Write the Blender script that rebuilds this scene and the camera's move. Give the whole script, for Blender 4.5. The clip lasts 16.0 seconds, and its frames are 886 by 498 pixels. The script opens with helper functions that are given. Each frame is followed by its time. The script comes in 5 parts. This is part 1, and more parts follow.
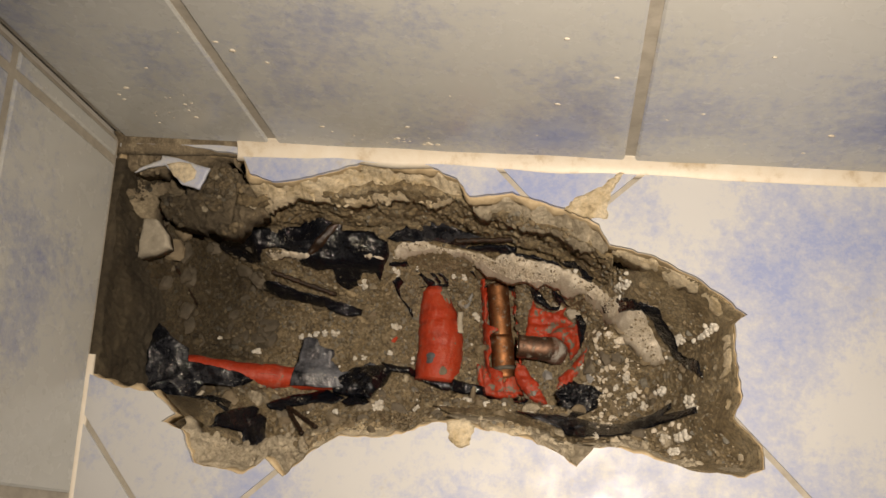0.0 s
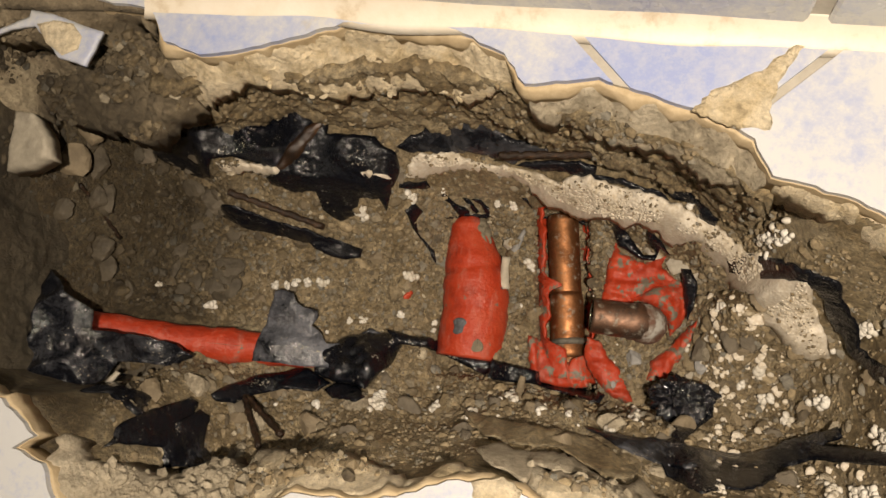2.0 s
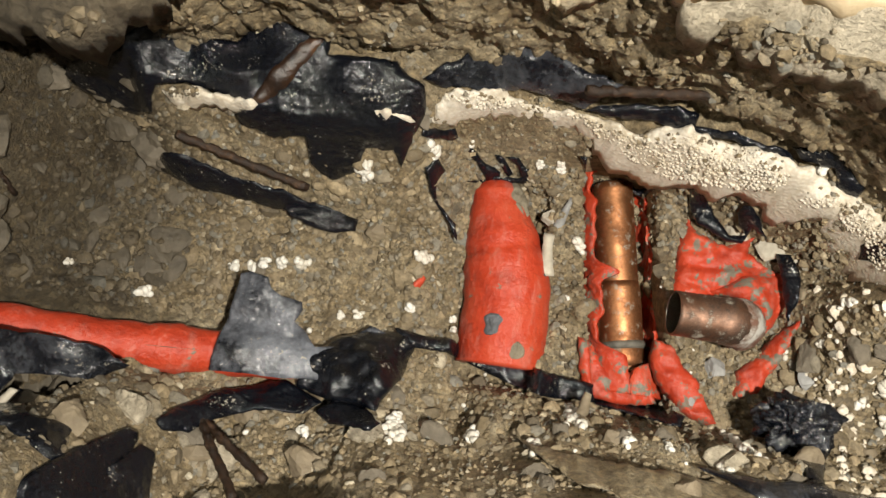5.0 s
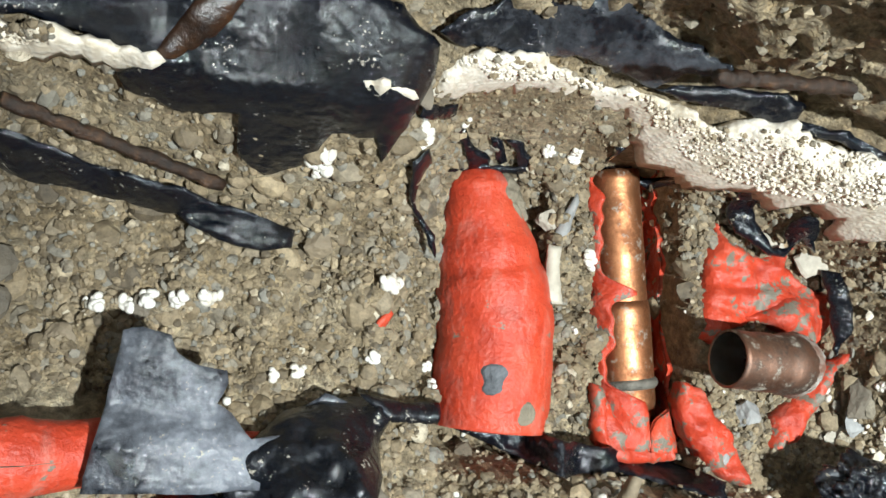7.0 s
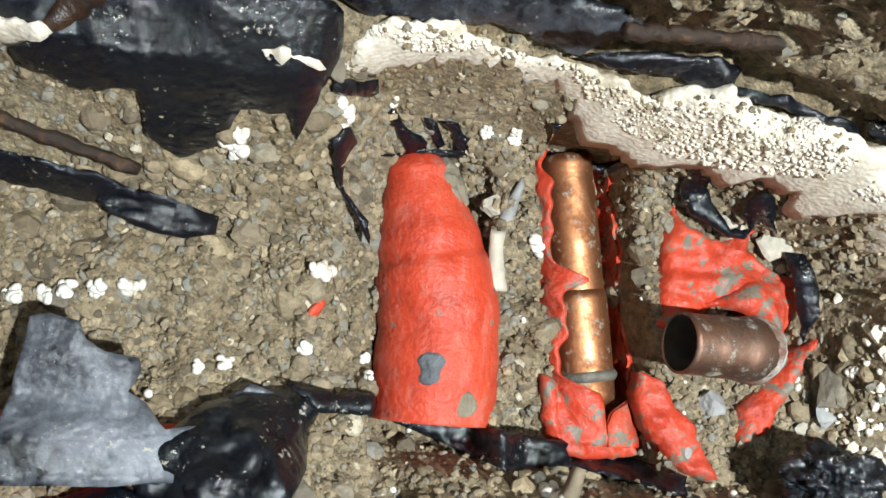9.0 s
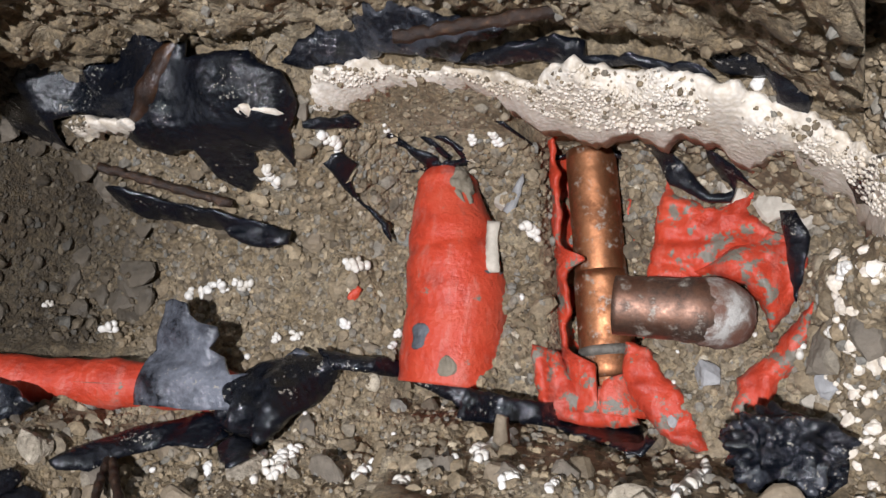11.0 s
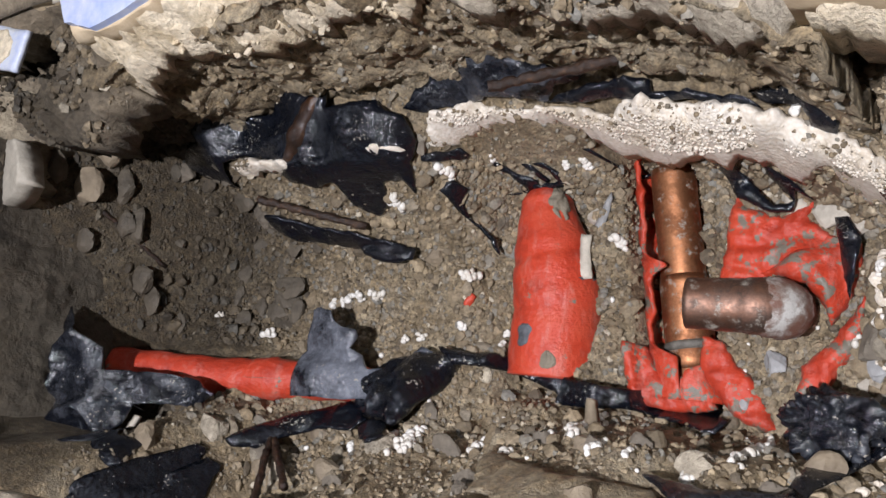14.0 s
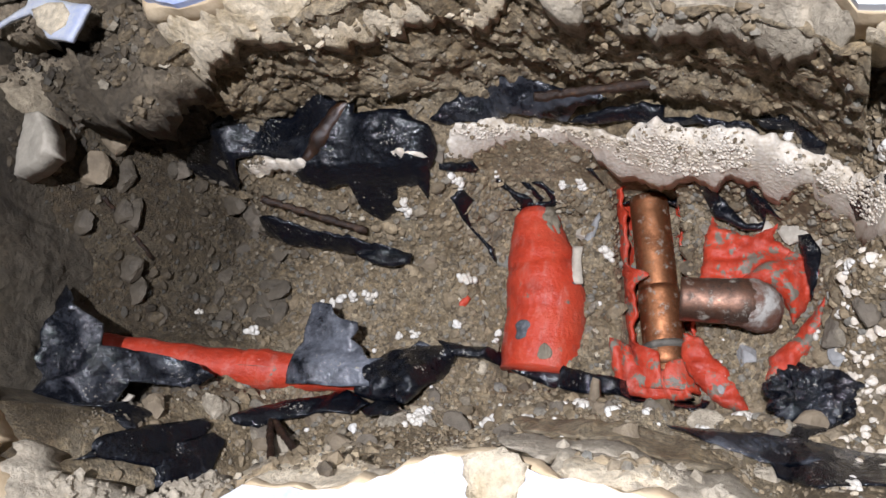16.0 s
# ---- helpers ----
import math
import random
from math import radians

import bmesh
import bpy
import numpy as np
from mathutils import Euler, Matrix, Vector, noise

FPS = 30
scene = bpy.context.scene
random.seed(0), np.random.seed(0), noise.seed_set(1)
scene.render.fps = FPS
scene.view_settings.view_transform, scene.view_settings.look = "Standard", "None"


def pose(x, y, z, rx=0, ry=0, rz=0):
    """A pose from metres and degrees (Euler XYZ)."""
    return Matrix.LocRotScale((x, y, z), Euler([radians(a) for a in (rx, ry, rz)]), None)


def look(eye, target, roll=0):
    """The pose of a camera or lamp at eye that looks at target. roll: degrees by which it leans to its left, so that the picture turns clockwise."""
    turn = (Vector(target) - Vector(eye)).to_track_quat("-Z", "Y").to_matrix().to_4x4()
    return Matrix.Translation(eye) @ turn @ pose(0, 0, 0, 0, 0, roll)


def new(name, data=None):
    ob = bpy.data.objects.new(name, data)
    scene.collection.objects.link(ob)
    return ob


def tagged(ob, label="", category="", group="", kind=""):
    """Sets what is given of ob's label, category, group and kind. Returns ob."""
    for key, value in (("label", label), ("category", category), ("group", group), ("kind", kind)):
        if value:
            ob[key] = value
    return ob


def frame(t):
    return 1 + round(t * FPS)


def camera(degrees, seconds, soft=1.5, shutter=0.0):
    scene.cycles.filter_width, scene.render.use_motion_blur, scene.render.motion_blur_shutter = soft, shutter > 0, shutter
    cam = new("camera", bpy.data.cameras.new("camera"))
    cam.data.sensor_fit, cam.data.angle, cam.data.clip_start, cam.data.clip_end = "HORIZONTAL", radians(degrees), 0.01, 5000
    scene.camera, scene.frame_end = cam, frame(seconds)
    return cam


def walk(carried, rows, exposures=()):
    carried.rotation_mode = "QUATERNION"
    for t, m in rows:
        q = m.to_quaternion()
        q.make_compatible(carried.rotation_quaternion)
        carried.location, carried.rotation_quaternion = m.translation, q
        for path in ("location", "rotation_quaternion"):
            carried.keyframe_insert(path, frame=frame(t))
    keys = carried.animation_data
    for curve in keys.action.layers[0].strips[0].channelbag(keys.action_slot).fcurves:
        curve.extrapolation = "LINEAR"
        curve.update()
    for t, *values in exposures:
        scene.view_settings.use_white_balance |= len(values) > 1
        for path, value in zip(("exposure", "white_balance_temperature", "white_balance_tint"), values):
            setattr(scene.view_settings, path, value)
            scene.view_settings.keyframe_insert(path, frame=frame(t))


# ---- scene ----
cam = camera(54.7, 16.0)
PATH = [
    (0, (0.178, -0.202, 0.433), (-0.138, 0.429, -1.438), -21.3),
    (0.5, (0.175, -0.202, 0.401), (-0.185, 0.396, -1.473), -25.0),
    (1, (0.177, -0.181, 0.368), (-0.205, 0.351, -1.522), -29.6),
    (1.5, (0.162, -0.152, 0.312), (-0.231, 0.302, -1.596), -33.9),
    (2, (0.153, -0.127, 0.256), (-0.26, 0.225, -1.668), -41.9),
    (2.5, (0.148, -0.121, 0.224), (-0.272, 0.213, -1.703), -43.9),
    (3, (0.142, -0.124, 0.21), (-0.289, 0.258, -1.705), -40.9),
    (3.5, (0.131, -0.133, 0.207), (-0.271, 0.297, -1.704), -34.8),
    (4, (0.12, -0.138, 0.205), (-0.256, 0.324, -1.704), -30.3),
    (4.2, (0.114, -0.137, 0.202), (-0.245, 0.315, -1.713), -29.6),
    (6.3, (0.029, -0.0925, 0.1009), (0.3636, 0.0908, -1.8114), 68.04),
    (6.5, (0.023, -0.0895, 0.0959), (0.3876, 0.0803, -1.8122), 71.92),
    (7, (0.019, -0.0825, 0.0779), (0.4937, 0.1087, -1.8038), 74.9),
    (7.5, (0.019, -0.0835, 0.0759), (0.5086, 0.1343, -1.799), 72.78),
    (8, (0.019, -0.0855, 0.0769), (0.4929, 0.1706, -1.7972), 68.04),
    (8.5, (0.022, -0.0825, 0.0759), (0.4889, 0.1642, -1.8013), 68.74),
    (8.7, (0.028, -0.0855, 0.0739), (0.4892, 0.1642, -1.8043), 67.85),
    (10.8, (0.192, -0.103, 0.098), (-0.612, 0.21, -1.706), -64.3),
    (11, (0.197, -0.105, 0.095), (-0.688, 0.208, -1.671), -66.4),
    (11.5, (0.205, -0.111, 0.096), (-0.809, 0.193, -1.6), -68.0),
    (12, (0.212, -0.111, 0.106), (-0.818, 0.195, -1.581), -68.6),
    (12.5, (0.216, -0.113, 0.114), (-0.854, 0.2, -1.546), -68.9),
    (13, (0.216, -0.115, 0.117), (-0.866, 0.196, -1.537), -69.2),
    (13.5, (0.22, -0.114, 0.117), (-0.901, 0.199, -1.509), -70.0),
    (14, (0.227, -0.113, 0.126), (-0.933, 0.211, -1.471), -71.1),
    (14.5, (0.233, -0.123, 0.131), (-0.948, 0.209, -1.448), -71.2),
    (15, (0.244, -0.131, 0.143), (-0.937, 0.192, -1.439), -72.0),
    (15.5, (0.221, -0.152, 0.145), (-0.855, 0.234, -1.496), -67.3),
    (16, (0.188, -0.16, 0.172), (-0.637, 0.425, -1.553), -50.3),
]
EXPOSURES = [(0.0, -0.25, 7900, 15), (1.5, 0.04, 7900, 15), (3.5, 0.46, 7700, 10), (4.2, 0.55, 7500, 10), (6.3, 1.45, 5600, 1),
             (8.7, 1.45, 5600, 1), (10.8, 0.86, 5650, 15), (12.5, 0.86, 5600, 15), (13.1, 0.82, 5600, 15), (13.6, 0.98, 5600, 16), (14.5, 0.5, 5700, 17), (16.0, 0.75, 5550, 16)]
walk(cam, [(t, look(eye, target, roll)) for t, eye, target, roll in PATH], EXPOSURES)

# ---- light: the torch of the phone, and the little that the dim room gives back ----
world = bpy.data.worlds.new("room_air")
scene.world = world
world.use_nodes = True
world.node_tree.nodes["Background"].inputs["Color"].default_value = (1.0, 0.93, 0.82, 1)
world.node_tree.nodes["Background"].inputs["Strength"].default_value = 0.035
torch = bpy.data.lights.new("torch", "SPOT")
torch.energy, torch.spot_size, torch.spot_blend, torch.shadow_soft_size = 12.0, radians(95), 1.0, 0.008
torch.color = (1.0, 0.95, 0.87)
new("torch", torch).matrix_world = look((0.215, -0.17, 0.45), (0.16, -0.085, 0.0))


# ---- materials ----
def material(name):
    m = bpy.data.materials.new(name)
    m.use_nodes = True
    nt = m.node_tree
    return m, nt, nt.nodes["Principled BSDF"]


def node(nt, kind, **values):
    n = nt.nodes.new(kind)
    for key, value in values.items():
        n.inputs[key.replace("_", " ")].default_value = value
    return n


def place(nt):
    return nt.nodes.new("ShaderNodeTexCoord").outputs["Object"]


def mottle(nt, scale, detail=4.0, rough=0.6, where=None):
    n = node(nt, "ShaderNodeTexNoise", Scale=scale, Detail=detail, Roughness=rough)
    nt.links.new(where or place(nt), n.inputs["Vector"])
    return n.outputs["Fac"]


def ramp(nt, fac, stops):
    n = nt.nodes.new("ShaderNodeValToRGB")
    while len(n.color_ramp.elements) < len(stops):
        n.color_ramp.elements.new(0.5)
    for e, (at, colour) in zip(n.color_ramp.elements, stops):
        e.position, e.color = at, (*colour, 1)
    nt.links.new(fac, n.inputs["Fac"])
    return n.outputs["Color"]


def mix(nt, fac, a, b, blend="MIX"):
    n = nt.nodes.new("ShaderNodeMix")
    n.data_type, n.blend_type = "RGBA", blend
    for socket, value in ((n.inputs[0], fac), (n.inputs[6], a), (n.inputs[7], b)):
        if isinstance(value, (int, float)):
            socket.default_value = value
        elif isinstance(value, tuple):
            socket.default_value = (*value, 1)
        else:
            nt.links.new(value, socket)
    return n.outputs[2]


def bump(nt, shader, height, strength, distance):
    n = node(nt, "ShaderNodeBump", Strength=strength, Distance=distance)
    nt.links.new(height, n.inputs["Height"])
    nt.links.new(n.outputs["Normal"], shader.inputs["Normal"])


def grey(a, b):
    return [(a, (0, 0, 0)), (b, (1, 1, 1))]


def tile_glaze(name, pale, blue, amount, gloss):
    m, nt, s = material(name)
    cloud = mottle(nt, 10, 8, 0.6)
    speck = mottle(nt, 170, 8, 0.8)
    both = mix(nt, 0.42, cloud, speck)
    tint = ramp(nt, both, [(amount, pale), (amount + 0.07, tuple(0.5 * (p + q) for p, q in zip(pale, blue))), (amount + 0.16, blue)])
    dirt = ramp(nt, mottle(nt, 35, 8, 0.75), grey(0.62, 0.8))
    nt.links.new(mix(nt, dirt, tint, (0.45, 0.40, 0.31)), s.inputs["Base Color"])
    nt.links.new(ramp(nt, mottle(nt, 60, 4), [(0.3, (gloss,) * 3), (0.75, (gloss + 0.22,) * 3)]), s.inputs["Roughness"])
    bump(nt, s, mottle(nt, 25, 3), 0.15, 0.002)
    return m


WALL_GLAZE = tile_glaze("wall_tile_glaze", (0.53, 0.54, 0.52), (0.25, 0.29, 0.45), 0.49, 0.16)
FLOOR_GLAZE = tile_glaze("floor_tile_glaze", (0.53, 0.54, 0.55), (0.28, 0.34, 0.56), 0.46, 0.36)


def plain(name, stops, scale, roughness, relief=0.3, depth=0.001, metallic=0.0, fine=None):
    m, nt, s = material(name)
    nt.links.new(ramp(nt, mottle(nt, scale, 7, 0.7), stops), s.inputs["Base Color"])
    s.inputs["Roughness"].default_value, s.inputs["Metallic"].default_value = roughness, metallic
    bump(nt, s, mottle(nt, fine or scale * 3, 5, 0.7), relief, depth)
    return m


GROUT = plain("grout", [(0.3, (0.30, 0.275, 0.23)), (0.7, (0.50, 0.46, 0.39))], 60, 0.85)
SEALANT = plain("sealant", [(0.32, (0.50, 0.40, 0.27)), (0.46, (0.70, 0.63, 0.52)), (0.8, (0.78, 0.74, 0.66))], 45, 0.45, 0.2)
PLASTER = plain("plaster", [(0.2, (0.5, 0.48, 0.45)), (0.8, (0.66, 0.64, 0.60))], 12, 0.8)
BISCUIT = plain("tile_biscuit", [(0.3, (0.42, 0.31, 0.18)), (0.7, (0.62, 0.50, 0.33))], 150, 0.85)


def damp_and_dim(nt, colour):
    """Damp earth plus painted torch falloff: colour darkens westward in the hole, uneven edge."""
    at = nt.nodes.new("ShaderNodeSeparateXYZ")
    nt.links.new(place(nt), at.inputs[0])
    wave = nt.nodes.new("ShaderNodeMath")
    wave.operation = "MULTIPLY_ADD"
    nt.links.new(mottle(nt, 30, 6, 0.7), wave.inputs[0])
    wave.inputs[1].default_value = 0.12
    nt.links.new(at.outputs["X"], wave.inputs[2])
    damp_dim = nt.nodes.new("ShaderNodeMapRange")
    damp_dim.inputs["From Min"].default_value, damp_dim.inputs["From Max"].default_value = 0.055, 0.0
    nt.links.new(wave.outputs[0], damp_dim.inputs["Value"])
    return mix(nt, damp_dim.outputs[0], colour, mix(nt, 1.0, colour, (0.30, 0.29, 0.27), "MULTIPLY"))


def earth(name, layered):
    m, nt, s = material(name)
    coarse = mottle(nt, 45, 6, 0.7)
    sand = mottle(nt, 420, 6, 0.75)
    damp = ramp(nt, coarse, [(0.3, (0.095, 0.070, 0.040)), (0.45, (0.205, 0.155, 0.088)), (0.55, (0.25, 0.20, 0.125)), (0.72, (0.38, 0.32, 0.22))])
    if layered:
        damp = damp_and_dim(nt, damp)
    gritty = ramp(nt, sand, [(0.3, (0.3, 0.28, 0.25)), (0.5, (0.95, 0.95, 0.95)), (0.72, (1.9, 1.85, 1.7))])
    colour = mix(nt, 1.0, damp, gritty, "MULTIPLY")
    nt.links.new(colour, s.inputs["Base Color"])
    nt.links.new(ramp(nt, mottle(nt, 70, 4), [(0.35, (0.5,) * 3), (0.6, (0.9,) * 3)]), s.inputs["Roughness"])
    bump(nt, s, mix(nt, 0.5, mottle(nt, 300, 8, 0.75), mottle(nt, 1100, 3)), 1.0, 0.002)
    return m


EARTH = earth("earth", True)


def lime_bed(name, stops, damp_dim=False):
    m, nt, s = material(name)
    tone = ramp(nt, mottle(nt, 42, 7, 0.7), stops)
    grit = ramp(nt, mottle(nt, 380, 6, 0.75), [(0.3, (0.6,) * 3), (0.55, (1,) * 3), (0.8, (1.25,) * 3)])
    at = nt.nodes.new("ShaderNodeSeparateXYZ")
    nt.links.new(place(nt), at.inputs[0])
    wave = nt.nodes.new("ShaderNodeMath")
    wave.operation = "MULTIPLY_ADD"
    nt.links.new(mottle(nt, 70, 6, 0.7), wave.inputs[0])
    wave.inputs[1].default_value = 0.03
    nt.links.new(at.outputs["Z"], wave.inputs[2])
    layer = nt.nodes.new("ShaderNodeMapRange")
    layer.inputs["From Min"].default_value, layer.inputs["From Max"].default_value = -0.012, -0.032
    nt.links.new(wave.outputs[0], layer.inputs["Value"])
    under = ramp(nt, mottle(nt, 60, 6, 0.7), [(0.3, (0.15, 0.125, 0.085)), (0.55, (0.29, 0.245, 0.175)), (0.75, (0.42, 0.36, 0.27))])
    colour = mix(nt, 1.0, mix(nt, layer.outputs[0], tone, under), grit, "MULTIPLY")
    nt.links.new(damp_and_dim(nt, colour) if damp_dim else colour, s.inputs["Base Color"])
    s.inputs["Roughness"].default_value = 0.8
    bump(nt, s, mix(nt, 0.35, mottle(nt, 55, 8, 0.65), mottle(nt, 420, 6, 0.7)), 1.0, 0.005)
    return m


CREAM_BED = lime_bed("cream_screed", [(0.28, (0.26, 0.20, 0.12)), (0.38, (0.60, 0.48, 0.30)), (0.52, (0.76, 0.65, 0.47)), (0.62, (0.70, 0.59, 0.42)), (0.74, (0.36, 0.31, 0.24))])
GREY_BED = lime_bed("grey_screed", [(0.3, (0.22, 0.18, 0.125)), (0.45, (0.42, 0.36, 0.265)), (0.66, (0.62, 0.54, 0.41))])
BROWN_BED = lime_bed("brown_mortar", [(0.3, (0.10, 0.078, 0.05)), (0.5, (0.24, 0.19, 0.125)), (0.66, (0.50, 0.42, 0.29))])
# brown screed with the west end's torch falloff painted into its colour
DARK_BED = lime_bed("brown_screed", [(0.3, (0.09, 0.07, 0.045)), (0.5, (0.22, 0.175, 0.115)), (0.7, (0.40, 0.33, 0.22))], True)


def stones(name):
    m, nt, s = material(name)
    pick = nt.nodes.new("ShaderNodeNewGeometry").outputs["Random Per Island"]
    hue = ramp(nt, pick, [(0.0, (0.10, 0.078, 0.05)), (0.3, (0.185, 0.140, 0.080)), (0.6, (0.25, 0.195, 0.12)), (0.76, (0.19, 0.18, 0.15)), (0.9, (0.27, 0.205, 0.12)), (0.97, (0.34, 0.265, 0.16)), (1.0, (0.50, 0.44, 0.33))])
    grit = ramp(nt, mottle(nt, 500, 6, 0.75), [(0.3, (0.45,) * 3), (0.55, (1,) * 3), (0.8, (1.5,) * 3)])
    # the gravel colour takes the same painted dimming in the west
    nt.links.new(damp_and_dim(nt, mix(nt, 1.0, hue, grit, "MULTIPLY")), s.inputs["Base Color"])
    s.inputs["Roughness"].default_value = 0.75
    bump(nt, s, mottle(nt, 700, 6, 0.7), 0.6, 0.0006)
    return m


GRAVEL = stones("gravel")


def film(name, dusty):
    m, nt, s = material(name)
    # dusty scales the pale grey smears, for dust and painted sheen alike
    smear = ramp(nt, mottle(nt, 55, 7, 0.72), grey(0.56 - dusty * 0.08, 0.86 - dusty * 0.08))
    spots = ramp(nt, mix(nt, 0.5, mottle(nt, 900, 3, 0.6), mottle(nt, 110, 6, 0.7)), grey(0.60, 0.65))
    base = mix(nt, smear, (0.0035, 0.0045, 0.0075), (0.018 + dusty * 0.06, 0.019 + dusty * 0.063, 0.022 + dusty * 0.072))
    nt.links.new(mix(nt, spots, base, (0.30, 0.27, 0.22)), s.inputs["Base Color"])
    nt.links.new(ramp(nt, mottle(nt, 80, 5), [(0.35, (0.09,) * 3), (0.65, (0.22,) * 3)]), s.inputs["Roughness"])
    s.inputs["Specular IOR Level"].default_value = 0.55
    bump(nt, s, mix(nt, 0.12, mottle(nt, 85, 3), mottle(nt, 450, 6, 0.7)), 0.8, 0.0045)
    return m


FILM = film("black_film", 0.0)
# real dust, made paler to stand for some torch reflection
DUST_SHEEN_FILM = film("dusty_black_film", 1.2)
# paler grey smears stand for the torch's reflection on the flap
PAINTED_SHEEN_FILM = film("painted_sheen_black_film", 2.6)
RUSTY_FILM = plain("rust_stained_film", [(0.35, (0.008, 0.005, 0.004)), (0.55, (0.028, 0.013, 0.006)), (0.75, (0.11, 0.05, 0.018))], 120, 0.3, 0.5, 0.001)


def red_coat(name, muck):
    m, nt, s = material(name)
    tone = ramp(nt, mottle(nt, 70, 6, 0.65), [(0.3, (0.25, 0.024, 0.011)), (0.5, (0.45, 0.046, 0.018)), (0.75, (0.50, 0.080, 0.038))])
    stretch = nt.nodes.new("ShaderNodeMapping")
    stretch.inputs["Scale"].default_value = (1.0, 0.35, 1.0)
    nt.links.new(place(nt), stretch.inputs["Vector"])
    chalk = ramp(nt, mottle(nt, 160, 8, 0.8, stretch.outputs["Vector"]), grey(0.51, 0.72))
    mud = ramp(nt, mottle(nt, 140, 8, 0.72), grey(0.575 - muck, 0.605 - muck))
    colour = mix(nt, mix(nt, 0.32, (0, 0, 0), chalk), tone, (0.55, 0.37, 0.31))
    nt.links.new(mix(nt, mud, colour, (0.17, 0.15, 0.115)), s.inputs["Base Color"])
    nt.links.new(ramp(nt, mottle(nt, 120, 4), [(0.3, (0.28,) * 3), (0.7, (0.55,) * 3)]), s.inputs["Roughness"])
    s.inputs["Specular IOR Level"].default_value = 0.35
    bump(nt, s, mix(nt, 0.5, mottle(nt, 140, 6), mottle(nt, 600, 5)), 0.7, 0.0016)
    return m


RED = red_coat("red_coating", -0.055)
MUDDY_RED = red_coat("muddy_red_coating", 0.038)
SPECKLED_RED = red_coat("speckled_red_coating", 0.020)


def copper_skin(name, bright, dull, amount, roughness):
    m, nt, s = material(name)
    stain = ramp(nt, mottle(nt, 110, 7, 0.7), grey(amount, amount + 0.2))
    crust = ramp(nt, mottle(nt, 230, 8, 0.75), grey(0.55, 0.64))
    nt.links.new(mix(nt, crust, mix(nt, stain, bright, dull), (0.30, 0.27, 0.22)), s.inputs["Base Color"])
    nt.links.new(mix(nt, crust, (0.95,) * 3, (0.1,) * 3), s.inputs["Metallic"])
    nt.links.new(mix(nt, stain, (roughness,) * 3, (roughness + 0.25,) * 3), s.inputs["Roughness"])
    bump(nt, s, mottle(nt, 400, 5), 0.25, 0.0006)
    return m


COPPER = copper_skin("copper", (0.55, 0.25, 0.115), (0.24, 0.105, 0.048), 0.42, 0.40)
OLD_COPPER = copper_skin("tarnished_copper", (0.30, 0.165, 0.11), (0.13, 0.09, 0.07), 0.38, 0.42)
MUD = plain("mud", [(0.3, (0.13, 0.11, 0.075)), (0.7, (0.27, 0.23, 0.165))], 130, 0.75, 0.8, 0.0012)
MUD_FILM = plain("grey_mud", [(0.3, (0.035, 0.037, 0.042)), (0.6, (0.12, 0.125, 0.135)), (0.8, (0.24, 0.24, 0.24))], 170, 0.45, 0.8, 0.0010)
TIN = plain("tin", [(0.3, (0.35, 0.34, 0.28)), (0.7, (0.75, 0.74, 0.68))], 150, 0.22, 0.3, 0.0006, 0.9)
CRUST = plain("mineral_crust", [(0.44, (0.15, 0.075, 0.05)), (0.52, (0.22, 0.17, 0.14)), (0.62, (0.46, 0.44, 0.40))], 110, 0.6, 0.7, 0.0008)
SOLDER = plain("solder", [(0.3, (0.06, 0.055, 0.045)), (0.7, (0.24, 0.22, 0.18))], 200, 0.6, 0.7, 0.001, 0.25)


def foam_skin():
    """Pressed polystyrene: small beads, darker in the gaps between them."""
    m, nt, s = material("polystyrene")
    cell = node(nt, "ShaderNodeTexVoronoi", Scale=820.0)
    nt.links.new(place(nt), cell.inputs["Vector"])
    tone = ramp(nt, mottle(nt, 60, 8, 0.72), [(0.28, (0.36, 0.30, 0.22)), (0.38, (0.54, 0.47, 0.365)), (0.48, (0.66, 0.595, 0.495)), (0.75, (0.74, 0.69, 0.605))])
    gap = ramp(nt, cell.outputs["Distance"], [(0.35, (1, 1, 1)), (0.75, (0.88, 0.85, 0.80))])
    nt.links.new(mix(nt, 1.0, tone, gap, "MULTIPLY"), s.inputs["Base Color"])
    s.inputs["Roughness"].default_value = 0.7
    round_beads = ramp(nt, cell.outputs["Distance"], [(0.0, (1, 1, 1)), (0.8, (0, 0, 0))])
    bump(nt, s, mix(nt, 0.65, round_beads, mottle(nt, 260, 8, 0.75)), 0.45, 0.0010)
    return m


FOAM = foam_skin()
CRUMB = plain("polystyrene_crumb", [(0.3, (0.40, 0.34, 0.25)), (0.45, (0.62, 0.58, 0.5)), (0.7, (0.76, 0.74, 0.69))], 90, 0.65, 0.3, 0.0005)
RUST = plain("rust", [(0.35, (0.008, 0.005, 0.003)), (0.55, (0.030, 0.014, 0.006)), (0.75, (0.12, 0.062, 0.028))], 420, 0.5, 0.7, 0.0008)
PALE_STONE = plain("pale_stone", [(0.3, (0.28, 0.25, 0.20)), (0.7, (0.50, 0.45, 0.36))], 130, 0.7, 0.5)
GREY_STONE = plain("grey_stone", [(0.3, (0.17, 0.165, 0.16)), (0.7, (0.34, 0.335, 0.32))], 130, 0.6, 0.4)
BUFF_STONE = plain("buff_stone", [(0.3, (0.13, 0.10, 0.065)), (0.7, (0.27, 0.215, 0.14))], 110, 0.75, 0.6)
